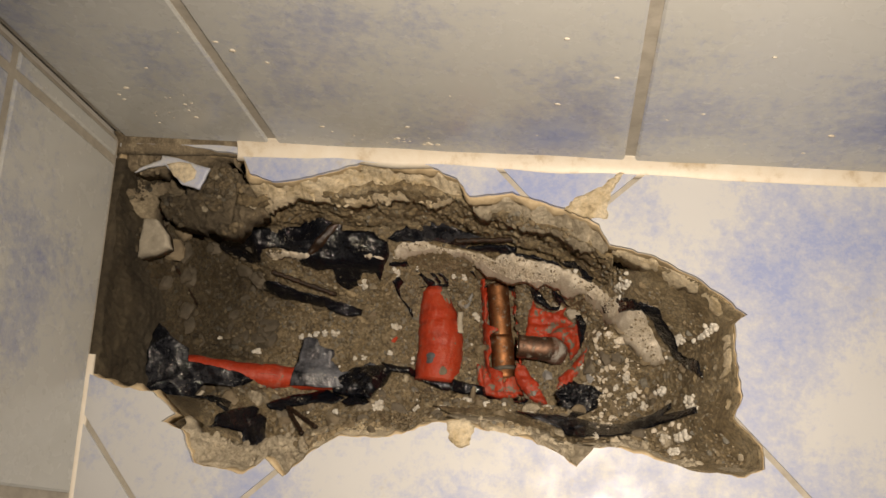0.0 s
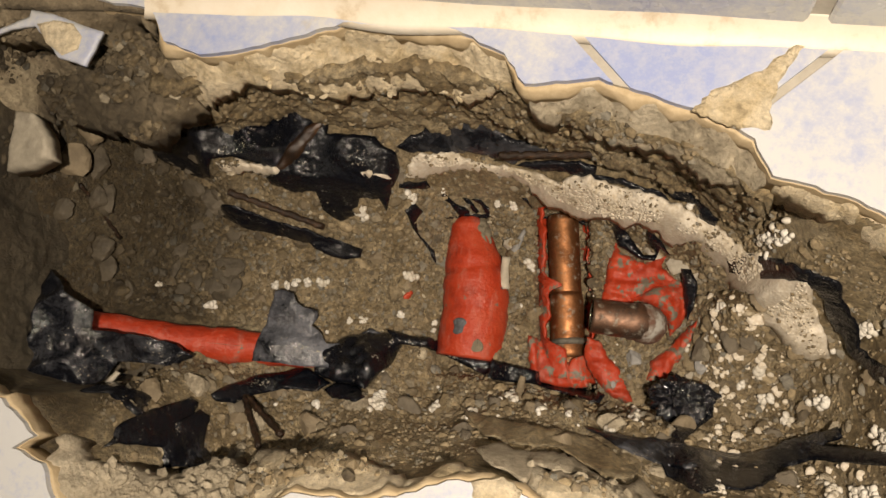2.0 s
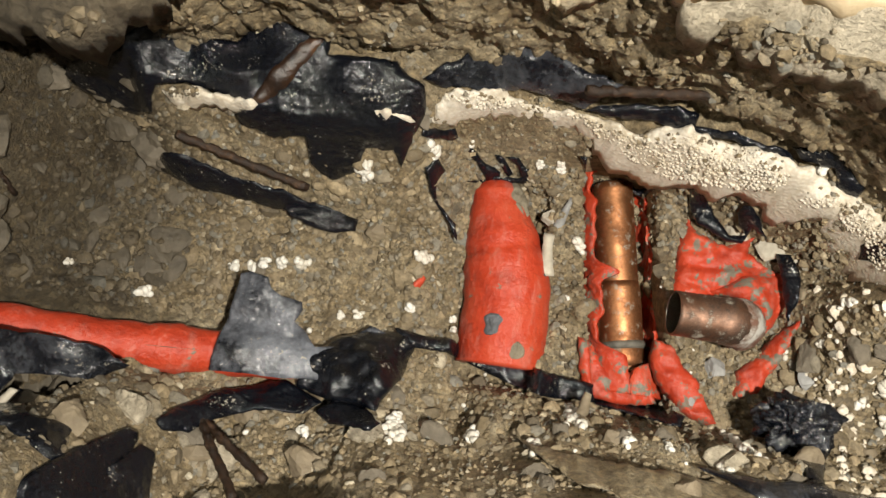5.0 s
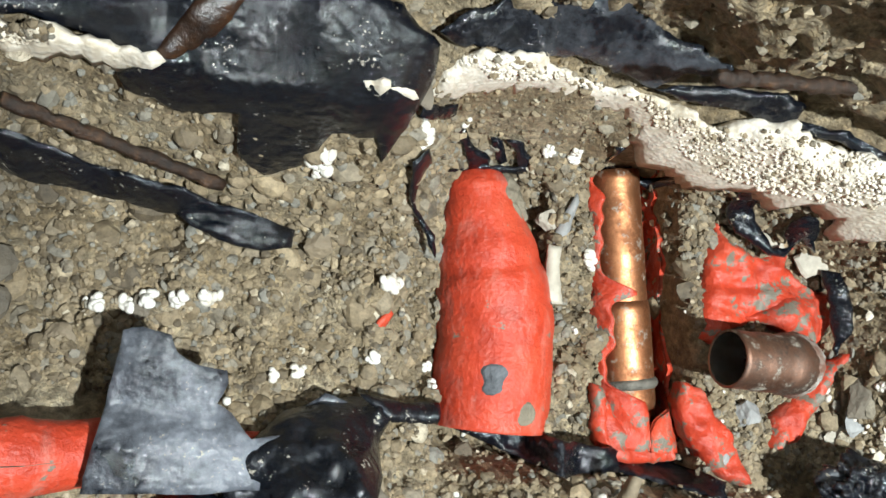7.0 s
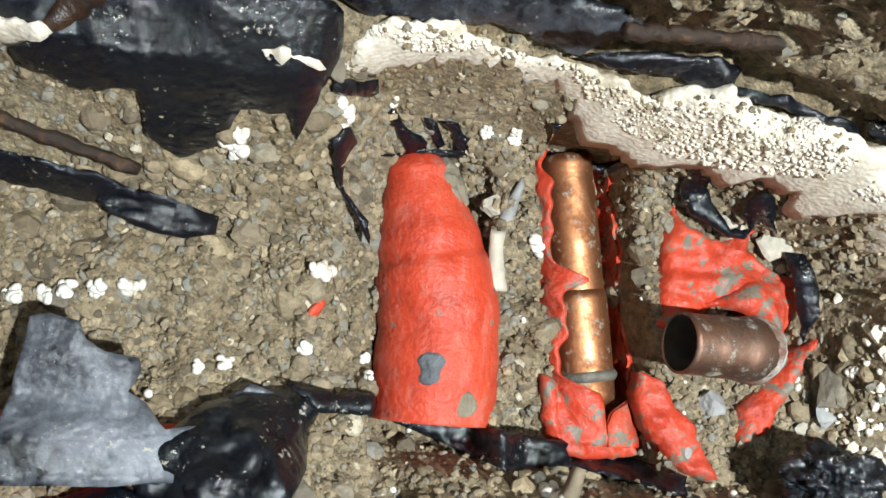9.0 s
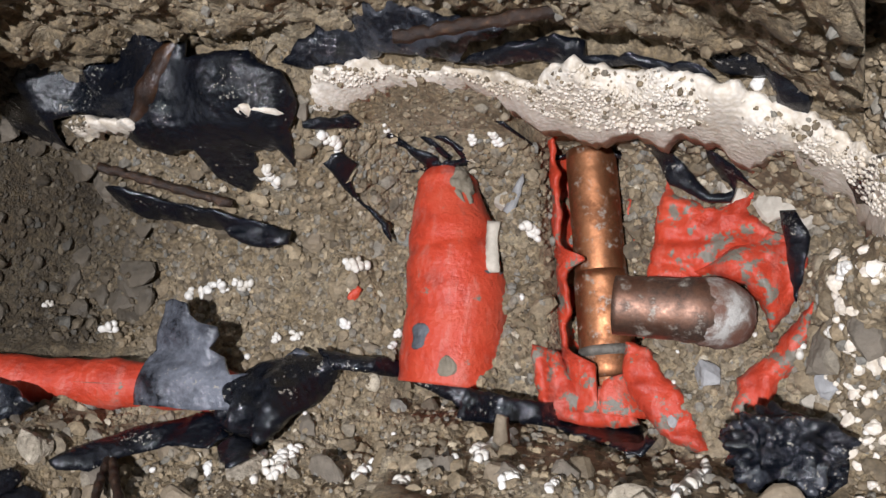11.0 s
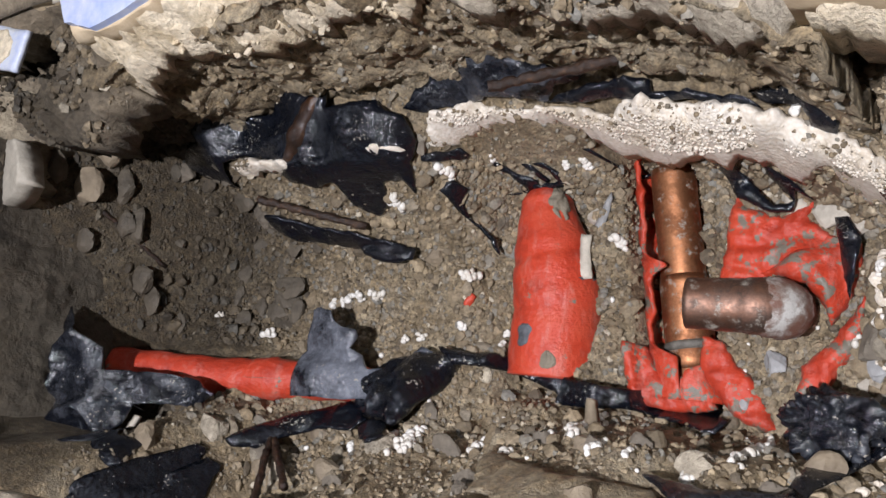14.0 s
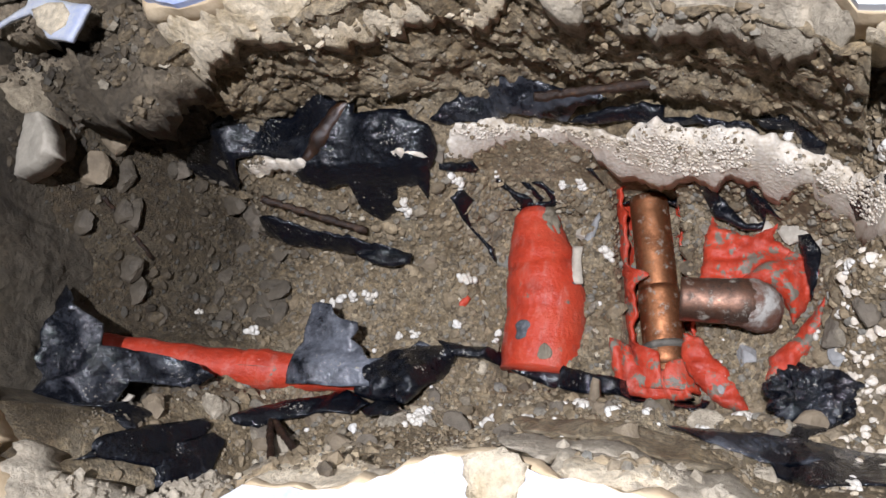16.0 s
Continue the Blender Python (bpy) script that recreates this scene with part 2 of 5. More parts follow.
# stone colour darkened to stand for weaker torchlight at the west end
DIM_STONE = plain("dim_stone", [(0.3, (0.045, 0.036, 0.024)), (0.7, (0.12, 0.098, 0.068))], 110, 0.7, 0.7)
DARK_STONE = plain("dark_stone", [(0.3, (0.09, 0.075, 0.055)), (0.7, (0.18, 0.15, 0.11))], 110, 0.8, 0.7)


# ---- helpers for meshes ----
def part(name, data, mat, parent=None, label="", smooth=True):
    """One mesh object from (points, faces) or a bmesh, under a thing or a part."""
    me = bpy.data.meshes.new(name)
    if isinstance(data, bmesh.types.BMesh):
        data.to_mesh(me)
        data.free()
    else:
        points, faces = data
        me.from_pydata([tuple(map(float, p)) for p in points], [], [tuple(map(int, f)) for f in faces])
    me.materials.append(mat)
    me.polygons.foreach_set("use_smooth", [smooth] * len(me.polygons))
    me.update()
    ob = new(name, me)
    if parent:
        ob.parent = parent
    if label:
        ob["label"] = label
    return ob


def thing(name, label, category, at=(0, 0, 0), group="", kind=""):
    ob = new(name)
    ob.location = at
    return tagged(ob, label, category, group, kind)


# ---- the hole: its rim, and the height of the dug ground at any place ----
RIM_BACK = [(-0.098, -0.092), (-0.097, -0.016), (-0.096, -0.002), (-0.060, -0.002), (-0.020, -0.006), (-0.012, -0.018),
            (0.002, -0.022), (0.018, -0.019), (0.040, -0.012), (0.052, -0.007), (0.091, -0.007), (0.108, -0.014),
            (0.116, -0.024), (0.139, -0.020), (0.160, -0.026), (0.170, -0.028), (0.187, -0.036), (0.193, -0.047),
            (0.214, -0.051), (0.240, -0.063), (0.263, -0.080), (0.257, -0.085), (0.258, -0.104), (0.261, -0.121), (0.257, -0.132)]
RIM_FRONT = [(0.270, -0.144), (0.271, -0.155), (0.262, -0.160), (0.236, -0.159), (0.204, -0.152), (0.191, -0.153),
             (0.183, -0.163), (0.173, -0.157), (0.157, -0.152), (0.132, -0.149), (0.122, -0.1475),
             (0.113, -0.148), (0.089, -0.158), (0.063, -0.160), (0.050, -0.169), (0.037, -0.183), (0.026, -0.175),
             (0.016, -0.184), (-0.012, -0.181), (-0.022, -0.165), (-0.034, -0.162), (-0.027, -0.157), (-0.042, -0.147),
             (-0.062, -0.146), (-0.084, -0.140), (-0.090, -0.125)]
LATTICE = np.random.RandomState(7).rand(64, 64)


def grain(x, y, size, seed=0):
    """Smooth noise from -1 to 1, with lumps of that size."""
    u, v = x / size + 17.3 * seed, y / size + 9.1 * seed
    i, j = np.floor(u).astype(int), np.floor(v).astype(int)
    a, b = u - i, v - j
    a, b = a * a * (3 - 2 * a), b * b * (3 - 2 * b)
    g = lambda p, q: LATTICE[p % 64, q % 64]
    return 2 * ((g(i, j) * (1 - a) + g(i + 1, j) * a) * (1 - b) + (g(i, j + 1) * (1 - a) + g(i + 1, j + 1) * a) * b) - 1


def chipped(points, step, amount, seed):
    """A closed outline with more corners, roughened as a broken edge is."""
    made = []
    rnd = np.random.RandomState(seed)
    for k, p in enumerate(points):
        q = points[(k + 1) % len(points)]
        length = math.hypot(q[0] - p[0], q[1] - p[1])
        n = max(1, int(length / step))
        nx, ny = (q[1] - p[1]) / max(length, 1e-6), (p[0] - q[0]) / max(length, 1e-6)
        for m in range(n):
            f = m / n
            off = (rnd.rand() - 0.5) * 2 * amount if m else 0
            made.append((p[0] + (q[0] - p[0]) * f + nx * off, p[1] + (q[1] - p[1]) * f + ny * off))
    return made


RIM = chipped(RIM_BACK + RIM_FRONT, 0.003, 0.0006, 3)


def inner(x, y, outline):
    """How far inside the outline each place lies (minus: outside)."""
    x, y = np.asarray(x, float), np.asarray(y, float)
    best, odd = np.full(x.shape, 9.0), np.zeros(x.shape, bool)
    for k, (ax, ay) in enumerate(outline):
        bx, by = outline[(k + 1) % len(outline)]
        dx, dy = bx - ax, by - ay
        f = np.clip(((x - ax) * dx + (y - ay) * dy) / (dx * dx + dy * dy + 1e-12), 0, 1)
        best = np.minimum(best, np.hypot(x - ax - f * dx, y - ay - f * dy))
        if ay != by:
            odd ^= ((ay > y) != (by > y)) & (x < (bx - ax) * (y - ay) / (by - ay) + ax)
    return np.where(odd, best, -best)


def ease(v, a, b):
    f = np.clip((v - a) / (b - a), 0, 1)
    return f * f * (3 - 2 * f)


def undercut(x, y):
    """The steep back of the hole, dug in under the tiles: black film and foam lie against it."""
    x, y = np.asarray(x, float), np.asarray(y, float)
    v = y - np.interp(x, [-0.06, -0.02, 0.10, 0.14, 0.17, 0.19, 0.24], [-0.012, 0.0, 0.0, -0.008, -0.016, -0.026, -0.045])
    west = np.interp(v, [-0.062, -0.053, -0.040, -0.014, -0.005, 0.001], [-0.129, -0.114, -0.0885, -0.079, -0.052, -0.0135])
    east = np.interp(v, [-0.041, -0.034, -0.026, -0.012, -0.005, 0.001], [-0.132, -0.122, -0.094, -0.079, -0.050, -0.0135])
    f = ease(x, 0.045, 0.075)
    return west + (east - west) * f


def soft(x, y):
    """The lie of sheets and foam against the back of the hole."""
    return undercut(x, y) + 0.002


def slim_level(x):
    """The height of the slim pipe's axis, which rises to the west."""
    return np.interp(x, [-0.085, -0.065, -0.0035, 0.034, 0.055], [-0.080, -0.087, -0.1125, -0.1185, -0.126])


def shelf(x, y):
    """The dug ground before the deeper digging round the pipes."""
    x, y = np.asarray(x, float), np.asarray(y, float)
    d = inner(x, y, RIM_BACK + RIM_FRONT)
    back = ease(y, -0.085, -0.06)
    wide = 0.032 - 0.008 * ease(-x, 0.02, 0.06) * (1 - back) - 0.006 * back - 0.008 * ease(x, 0.05, 0.13) * back
    wide = wide * (1 + 0.22 * grain(x, y, 0.03, 1) + 0.12 * grain(x, y, 0.012, 2))
    steep = ease(-x, 0.020, 0.045) * ease(-y, 0.108, 0.125)
    wide = wide * (1 - 0.55 * steep)
    z = -0.013 - 0.119 * np.tanh(np.maximum(d - 0.001, 0) / wide) + 0.010 * ease(x, 0.20, 0.25)
    z = np.maximum(z, -0.013 - (2.6 + 8 * steep) * np.maximum(d, 0) - 0.02 * (1 - back))
    z = z - 0.006 * ease(x, 0.055, 0.075) * ease(-x, -0.195, -0.175) * ease(y, -0.118, -0.10) * ease(-y, 0.022, 0.04)
    z = np.maximum(z, slim_level(x) + 0.001 - np.where(y > -0.118, 1.2, 0.5) * np.abs(y + 0.118) - 0.1 * ease(x, 0.0, 0.03))
    z = z + 0.003 * grain(x, y, 0.025, 3) * ease(d, 0, 0.02)
    z = np.where(d < 0, -0.0135, z)
    rear = ease(y, -0.075, -0.060) * ease(x, -0.045, -0.018) * ease(-x, -0.215, -0.192)
    return z + (np.minimum(undercut(x, y) + 0.0016 * grain(x, y, 0.012, 3), -0.0135) - z) * rear


def bank(x, y):
    """The dug ground without its small lumps and without the beds of the pipes."""
    x, y = np.asarray(x, float), np.asarray(y, float)
    z = shelf(x, y)
    edge = 0.033 + 0.42 * np.maximum(x - 0.15, 0) + 0.002 * grain(x, y, 0.012, 5)
    deep = ease(x, 0.096, 0.110) * ease(-x, -0.200, -0.178) * ease(-y - edge, 0.0, 0.010) * ease(y, -0.124 + 0.05 * np.maximum(0.15 - x, 0), -0.114 + 0.05 * np.maximum(0.15 - x, 0))
    return z + np.minimum(-0.132 + 0.06 * np.maximum(x - 0.165, 0) + 0.002 * grain(x, y, 0.02, 8) - z, 0) * deep


def lie(x, y):
    """The dug ground without its small lumps."""
    x, y = np.asarray(x, float), np.asarray(y, float)
    z = bank(x, y)
    slot = np.maximum(ease(np.abs(x - 0.1225 + (y + 0.033) * 0.165), 0.0138, 0.0116) * ease(-y, 0.027, 0.032), ease(np.abs(x - 0.087), 0.0152, 0.012) * ease(-y, 0.039, 0.0445))
    return z + np.minimum(-0.1415 - 0.010 * ease(x, 0.105, 0.112) - z, 0) * slot * ease(y, -0.116, -0.109)


def ground(x, y):
    """The dug ground with its lumps."""
    x, y = np.asarray(x, float), np.asarray(y, float)
    d = inner(x, y, RIM_BACK + RIM_FRONT)
    low = np.clip(d / 0.012, 0, 1)
    pits = np.minimum(np.abs(grain(x, y, 0.013, 9)), np.abs(grain(x, y, 0.009, 5)))
    lump = 0.0028 * grain(x, y, 0.011, 4) + 0.0100 * (np.minimum(pits, 0.25) - 0.17) + 0.0022 * np.abs(grain(x, y, 0.0045, 6)) + 0.0011 * grain(x, y, 0.0022, 8) - 0.001
    low = np.maximum(low, ease(y, -0.075, -0.060) * ease(x, -0.03, 0.0) * ease(-x, -0.2, -0.18) * ease(-lie(x, y), 0.02, 0.05))
    return lie(x, y) + lump * low


# ---- end of the hole ----


def shut(points, faces, thick):
    """A sheet of triangles made solid downwards; thick: a number or one for each point."""
    points = np.asarray(points, float)
    n = len(points)
    low = points.copy()
    low[:, 2] -= thick
    edges = {}
    for f in faces:
        for k in range(len(f)):
            edges[(f[k], f[(k + 1) % len(f)])] = True
    sides = [(b, a, a + n, b + n) for a, b in edges if (b, a) not in edges]
    return np.vstack((points, low)), [tuple(f) for f in faces] + [tuple(v + n for v in reversed(f)) for f in faces] + sides


def weave(outline, step, seed=0, extra=()):
    """Triangles that fill an outline: points (x, y) and faces."""
    from mathutils.geometry import delaunay_2d_cdt
    xs, ys = [p[0] for p in outline], [p[1] for p in outline]
    gx, gy = np.meshgrid(np.arange(min(xs), max(xs), step), np.arange(min(ys), max(ys), step * 0.87))
    gx = gx + (np.arange(gx.shape[0]) % 2)[:, None] * step / 2
    rnd = np.random.RandomState(seed)
    gx, gy = (gx + (rnd.rand(*gx.shape) - 0.5) * step * 0.3).ravel(), (gy + (rnd.rand(*gy.shape) - 0.5) * step * 0.3).ravel()
    keep = inner(gx, gy, outline) > step * 0.45
    verts = [Vector(p) for p in outline] + [Vector(p) for p in zip(gx[keep], gy[keep])]
    edges = [(k, (k + 1) % len(outline)) for k in range(len(outline))]
    v, _, f, _, _, _ = delaunay_2d_cdt(verts, edges, [], 0, 1e-6)
    v = np.array([tuple(p) for p in v])
    mid = np.array([v[list(t)].mean(0) for t in f])
    good = inner(mid[:, 0], mid[:, 1], outline) > 0
    return v, [tuple(t) for t, g in zip(f, good) if g]


def drape(outline, height, thick=0.0008, step=0.0016, chip=0.0005, seed=1, round_off=0.0):
    """A patch over the outline whose top lies at height(x, y); its edge is let down by round_off."""
    edge = chipped(chipped(outline, 0.006, chip, seed), 0.0016, chip * 0.45, seed + 1)
    v, f = weave(edge, step, seed)
    z = height(v[:, 0], v[:, 1])
    if round_off:
        d = np.clip(inner(v[:, 0], v[:, 1], edge) / (round_off * 1.3), 0, 1)
        z = z - round_off * (1 - np.sqrt(1 - (1 - d) ** 2))
    return shut(np.column_stack((v, z)), f, thick)


def folds(x, y, seed, tall=0.003, size=0.012):
    return tall * (1 - 2 * np.abs(grain(x + 0.4 * y, y - 0.3 * x, size, seed))) + 0.35 * tall * grain(x, y, size * 0.35, seed + 3)


def tube(line, radii, sides=28, ends=True, wobble=0.0, seed=0):
    """A solid round bar along a line of places, with a radius at each."""
    line = [Vector(p) for p in line]
    rnd = np.random.RandomState(seed)
    points, faces = [], []
    for k, p in enumerate(line):
        way = (line[min(k + 1, len(line) - 1)] - line[max(k - 1, 0)]).normalized()
        side = way.cross(Vector((0, 0, 1)))
        side = side.normalized() if side.length > 1e-4 else Vector((1, 0, 0))
        up = side.cross(way)
        for s in range(sides):
            a = 2 * math.pi * s / sides
            r = radii[k] * (1 + wobble * (rnd.rand() - 0.5))
            points.append(p + side * math.cos(a) * r + up * math.sin(a) * r)
    for k in range(len(line) - 1):
        for s in range(sides):
            a, b = k * sides + s, k * sides + (s + 1) % sides
            faces.append((a, b, b + sides, a + sides))
    if ends:
        faces += [tuple(reversed(range(sides))), tuple(range((len(line) - 1) * sides, len(line) * sides))]
    return points, faces


def along(a, b, n, sway=0.0, seed=0):
    rnd = np.random.RandomState(seed)
    a, b = np.array(a), np.array(b)
    return [a + (b - a) * k / n + (rnd.rand(3) - 0.5) * sway for k in range(n + 1)]


def ball(detail):
    bm = bmesh.new()
    bmesh.ops.create_icosphere(bm, subdivisions=detail, radius=1)
    v = np.array([tuple(p.co) for p in bm.verts])
    f = np.array([[p.index for p in t.verts] for t in bm.faces])
    bm.free()
    return v, f


BALLS = {d: ball(d) for d in (1, 2, 3)}


def heap(places, sizes, detail, seed, flat=0.7, rough=0.3, sink=0.3):
    """Many small lumps in one mesh."""
    rnd = np.random.RandomState(seed)
    v, f = BALLS[detail]
    points, faces = [], []
    for k, (p, r) in enumerate(zip(places, sizes)):
        cuts = rnd.randn(7, 3)
        cuts /= np.linalg.norm(cuts, axis=1)[:, None]
        facing = v @ cuts.T
        reach = np.min(np.where(facing > 0.1, (1 - 1.6 * rough * rnd.rand(7)) / np.maximum(facing, 0.1), 9), axis=1)
        q = v * np.minimum(reach, 1.1)[:, None] * (r * (0.7 + 0.6 * rnd.rand(3)))
        turn = np.array(Euler(rnd.rand(3) * 6.28).to_matrix())
        q = q @ turn.T
        q[:, 2] *= flat
        points.append(q + np.array(p) + (0, 0, r * (flat - sink) * 0.7))
        faces.append(f + k * len(v))
    return np.vstack(points), np.vstack(faces)


def stone(p, size, mat, label, seed, flat=0.6, turn=0.0, long=1.0, name="stone", category="stone", group="", smooth=False):
    """One stone, bedded in the ground: an angular lump with worn corners."""
    rnd = np.random.RandomState(seed)
    v, f = BALLS[3]
    cuts = rnd.randn(13, 3)
    cuts /= np.linalg.norm(cuts, axis=1)[:, None]
    reach = np.min(np.where(v @ cuts.T > 0.05, (0.52 + 0.33 * rnd.rand(13)) / np.maximum(v @ cuts.T, 0.05), 9), axis=1)
    q = v * np.minimum(reach, 1.1)[:, None] * (1 + 0.022 * rnd.randn(len(v), 1))
    q = q * (size * long, size, size * flat)
    c, s = math.cos(turn), math.sin(turn)
    q = np.column_stack((q[:, 0] * c - q[:, 1] * s, q[:, 0] * s + q[:, 1] * c, q[:, 2]))
    ob = part(name, (q, f), mat, None, "", smooth)
    ob.location = p
    return tagged(ob, label, category, group)


# ---- outlines of torn and broken pieces, in plan ----
SHEET_FOLDED = [(-0.0646, -0.0346), (-0.0514, -0.0315), (-0.0378, -0.0297), (-0.0296, -0.0220), (-0.0247, -0.0140), (-0.0208, -0.0136), (-0.0192, -0.0200), (-0.0060, -0.0204), (0.0069, -0.0145), (0.0164, -0.0127), (0.0170, -0.0164), (0.0245, -0.0133), (0.0240, -0.0223), (0.0381, -0.0222), (0.0454, -0.0213), (0.0490, -0.0248), (0.0542, -0.0265), (0.0551, -0.0309), (0.0534, -0.0366), (0.0508, -0.0426), (0.0485, -0.0477), (0.0459, -0.0438), (0.0369, -0.0443), (0.0335, -0.0495), (0.0249, -0.0526), (0.0187, -0.0501), (0.0180, -0.0445), (0.0075, -0.0453), (-0.0031, -0.0434), (-0.0046, -0.0414), (0.0031, -0.0397), (-0.0093, -0.0362), (-0.0199, -0.0351), (-0.0276, -0.0379), (-0.0314, -0.0439), (-0.0516, -0.0391)]
SHEET_UPPER = [(0.0539, -0.0239), (0.0586, -0.0194), (0.0645, -0.0167), (0.0683, -0.0119), (0.0768, -0.0104), (0.0846, -0.0112), (0.0955, -0.0111), (0.0968, -0.0137), (0.1031, -0.0167), (0.1114, -0.0189), (0.1203, -0.0199), (0.1167, -0.0216), (0.1088, -0.0219), (0.1042, -0.0248), (0.0958, -0.0229), (0.0855, -0.0224), (0.0751, -0.0232), (0.0669, -0.0228), (0.0590, -0.0246)]
STRIP_UPPER = [(0.1042, -0.0249), (0.1140, -0.0232), (0.1314, -0.0229), (0.1383, -0.0242), (0.1379, -0.0268), (0.1493, -0.0282), (0.1645, -0.0327), (0.1677, -0.0349), (0.1574, -0.0329), (0.1421, -0.0289), (0.1263, -0.0265), (0.1125, -0.0262)]
STRIP_RIGHT = [(0.190, -0.050), (0.200, -0.056), (0.212, -0.065), (0.223, -0.068), (0.233, -0.077), (0.245, -0.097), (0.247, -0.108), (0.244, -0.102), (0.232, -0.081), (0.222, -0.072), (0.207, -0.066), (0.195, -0.058)]
BLACK_EAST = [(0.1652, -0.0319), (0.1740, -0.0305), (0.1776, -0.0323), (0.1812, -0.0322), (0.1889, -0.0363), (0.1891, -0.0390), (0.1858, -0.0443), (0.1800, -0.0413), (0.1780, -0.0367), (0.1703, -0.0348)]
FILM_TAB = [(0.0548, -0.0358), (0.0642, -0.0319), (0.0652, -0.0332), (0.0587, -0.0368), (0.0544, -0.0382)]
RUST_FOLD = [(0.0191, -0.0175), (0.0240, -0.0182), (0.0175, -0.0269), (0.0096, -0.0366), (0.0048, -0.0395), (0.0014, -0.0380), (0.0088, -0.0276)]
WEST_FILM = [(-0.0832, -0.1270), (-0.0814, -0.1279), (-0.0803, -0.1241), (-0.0639, -0.1181), (-0.0468, -0.1202), (-0.0612, -0.1273), (-0.0742, -0.1321), (-0.0214, -0.1403), (-0.0155, -0.1490), (-0.0177, -0.1485), (-0.0317, -0.1420), (-0.0376, -0.1430)]
FLAP = [(0.0010, -0.0886), (0.0047, -0.0875), (0.0105, -0.0886), (0.0121, -0.0920), (0.0163, -0.0942), (0.0225, -0.0949), (0.0231, -0.0974), (0.0213, -0.1017), (0.0245, -0.1038), (0.0292, -0.1087), (0.0350, -0.1077), (0.0392, -0.1030), (0.0447, -0.0986), (0.0518, -0.1005), (0.0543, -0.1058), (0.0491, -0.1146), (0.0459, -0.1183), (-0.0025, -0.1210), (-0.0007, -0.1074), (0.0002, -0.0983)]
BAR_STRIP = [(-0.0431, -0.0533), (-0.0324, -0.0517), (-0.0213, -0.0526), (-0.0060, -0.0557), (0.0083, -0.0570), (0.0222, -0.0600), (0.0338, -0.0623), (0.0335, -0.0665), (0.0268, -0.0682), (0.0185, -0.0672), (0.0072, -0.0622), (-0.0079, -0.0607), (-0.0229, -0.0600), (-0.0317, -0.0569)]
LONG_STRIP = [(0.0525, -0.0981), (0.0637, -0.0995), (0.0756, -0.0987), (0.0945, -0.1026), (0.1108, -0.1059), (0.1327, -0.1070), (0.1519, -0.1128), (0.1498, -0.1169), (0.1366, -0.1149), (0.1203, -0.1126), (0.1037, -0.1135), (0.0890, -0.1088), (0.0743, -0.1041), (0.0606, -0.1038)]
LOWER_STRIP = [(0.1456, -0.1276), (0.1569, -0.1281), (0.1718, -0.1277), (0.1972, -0.1288), (0.2095, -0.1285), (0.2245, -0.1201), (0.2359, -0.1139), (0.2359, -0.1175), (0.2245, -0.1263), (0.2075, -0.1327), (0.1869, -0.1355), (0.1719, -0.1363), (0.1590, -0.1329)]
EDGE_STRIP = [(0.178, -0.126), (0.179, -0.121), (0.184, -0.118), (0.195, -0.111), (0.195, -0.116), (0.188, -0.122), (0.183, -0.126), (0.182, -0.129)]
LEFT_PATCH = [(-0.006, -0.166), (-0.008, -0.157), (-0.010, -0.150), (-0.008, -0.144), (-0.005, -0.146), (-0.001, -0.158), (0.005, -0.164)]
FRONT_FILM = [(-0.0181, -0.1601), (-0.0185, -0.1527), (-0.0167, -0.1455), (-0.0118, -0.1398), (-0.0095, -0.1411), (-0.0083, -0.1498), (-0.0052, -0.1593), (-0.0107, -0.1586), (-0.0163, -0.1581)]
CRUSHED = [(0.0201, -0.1126), (0.0300, -0.1089), (0.0359, -0.1032), (0.0459, -0.0999), (0.0577, -0.0985), (0.0606, -0.1028), (0.0586, -0.1091), (0.0583, -0.1149), (0.0542, -0.1220), (0.0534, -0.1258), (0.0405, -0.1254), (0.0253, -0.1220)]
CURL = [(0.0336, -0.1287), (0.0383, -0.1248), (0.0493, -0.1251), (0.0562, -0.1289), (0.0538, -0.1315), (0.0400, -0.1317)]
LEFT_STRIP = [(-0.0076, -0.1376), (-0.0048, -0.1321), (0.0009, -0.1269), (0.0207, -0.1203), (0.0353, -0.1257), (0.0299, -0.1301), (0.0147, -0.1310), (0.0047, -0.1355), (0.0003, -0.1400), (-0.0054, -0.1400)]
TANGLE = [(0.0559, -0.0459), (0.0598, -0.0418), (0.0622, -0.0436), (0.0600, -0.0478), (0.0603, -0.0525), (0.0677, -0.0589), (0.0687, -0.0643), (0.0644, -0.0581), (0.0588, -0.0522)]
TAR_TOP = [(0.1061, -0.0334), (0.1086, -0.0336), (0.1240, -0.0309), (0.1344, -0.0322), (0.1407, -0.0354), (0.1374, -0.0362), (0.1311, -0.0339), (0.1253, -0.0316), (0.1098, -0.0347)]
TAR_RIGHT = [(0.1458, -0.0391), (0.1440, -0.0377), (0.1484, -0.0379), (0.1544, -0.0410), (0.1511, -0.0395), (0.1567, -0.0447), (0.1613, -0.0500), (0.1667, -0.0490), (0.1615, -0.0434), (0.1617, -0.0424), (0.1693, -0.0463), (0.1733, -0.0499), (0.1678, -0.0468), (0.1661, -0.0519), (0.1605, -0.0521), (0.1505, -0.0472)]
TAR_EAST = [(0.1777, -0.0540), (0.1816, -0.0544), (0.1852, -0.0611), (0.1843, -0.0690), (0.1826, -0.0770), (0.1808, -0.0694), (0.1794, -0.0617)]
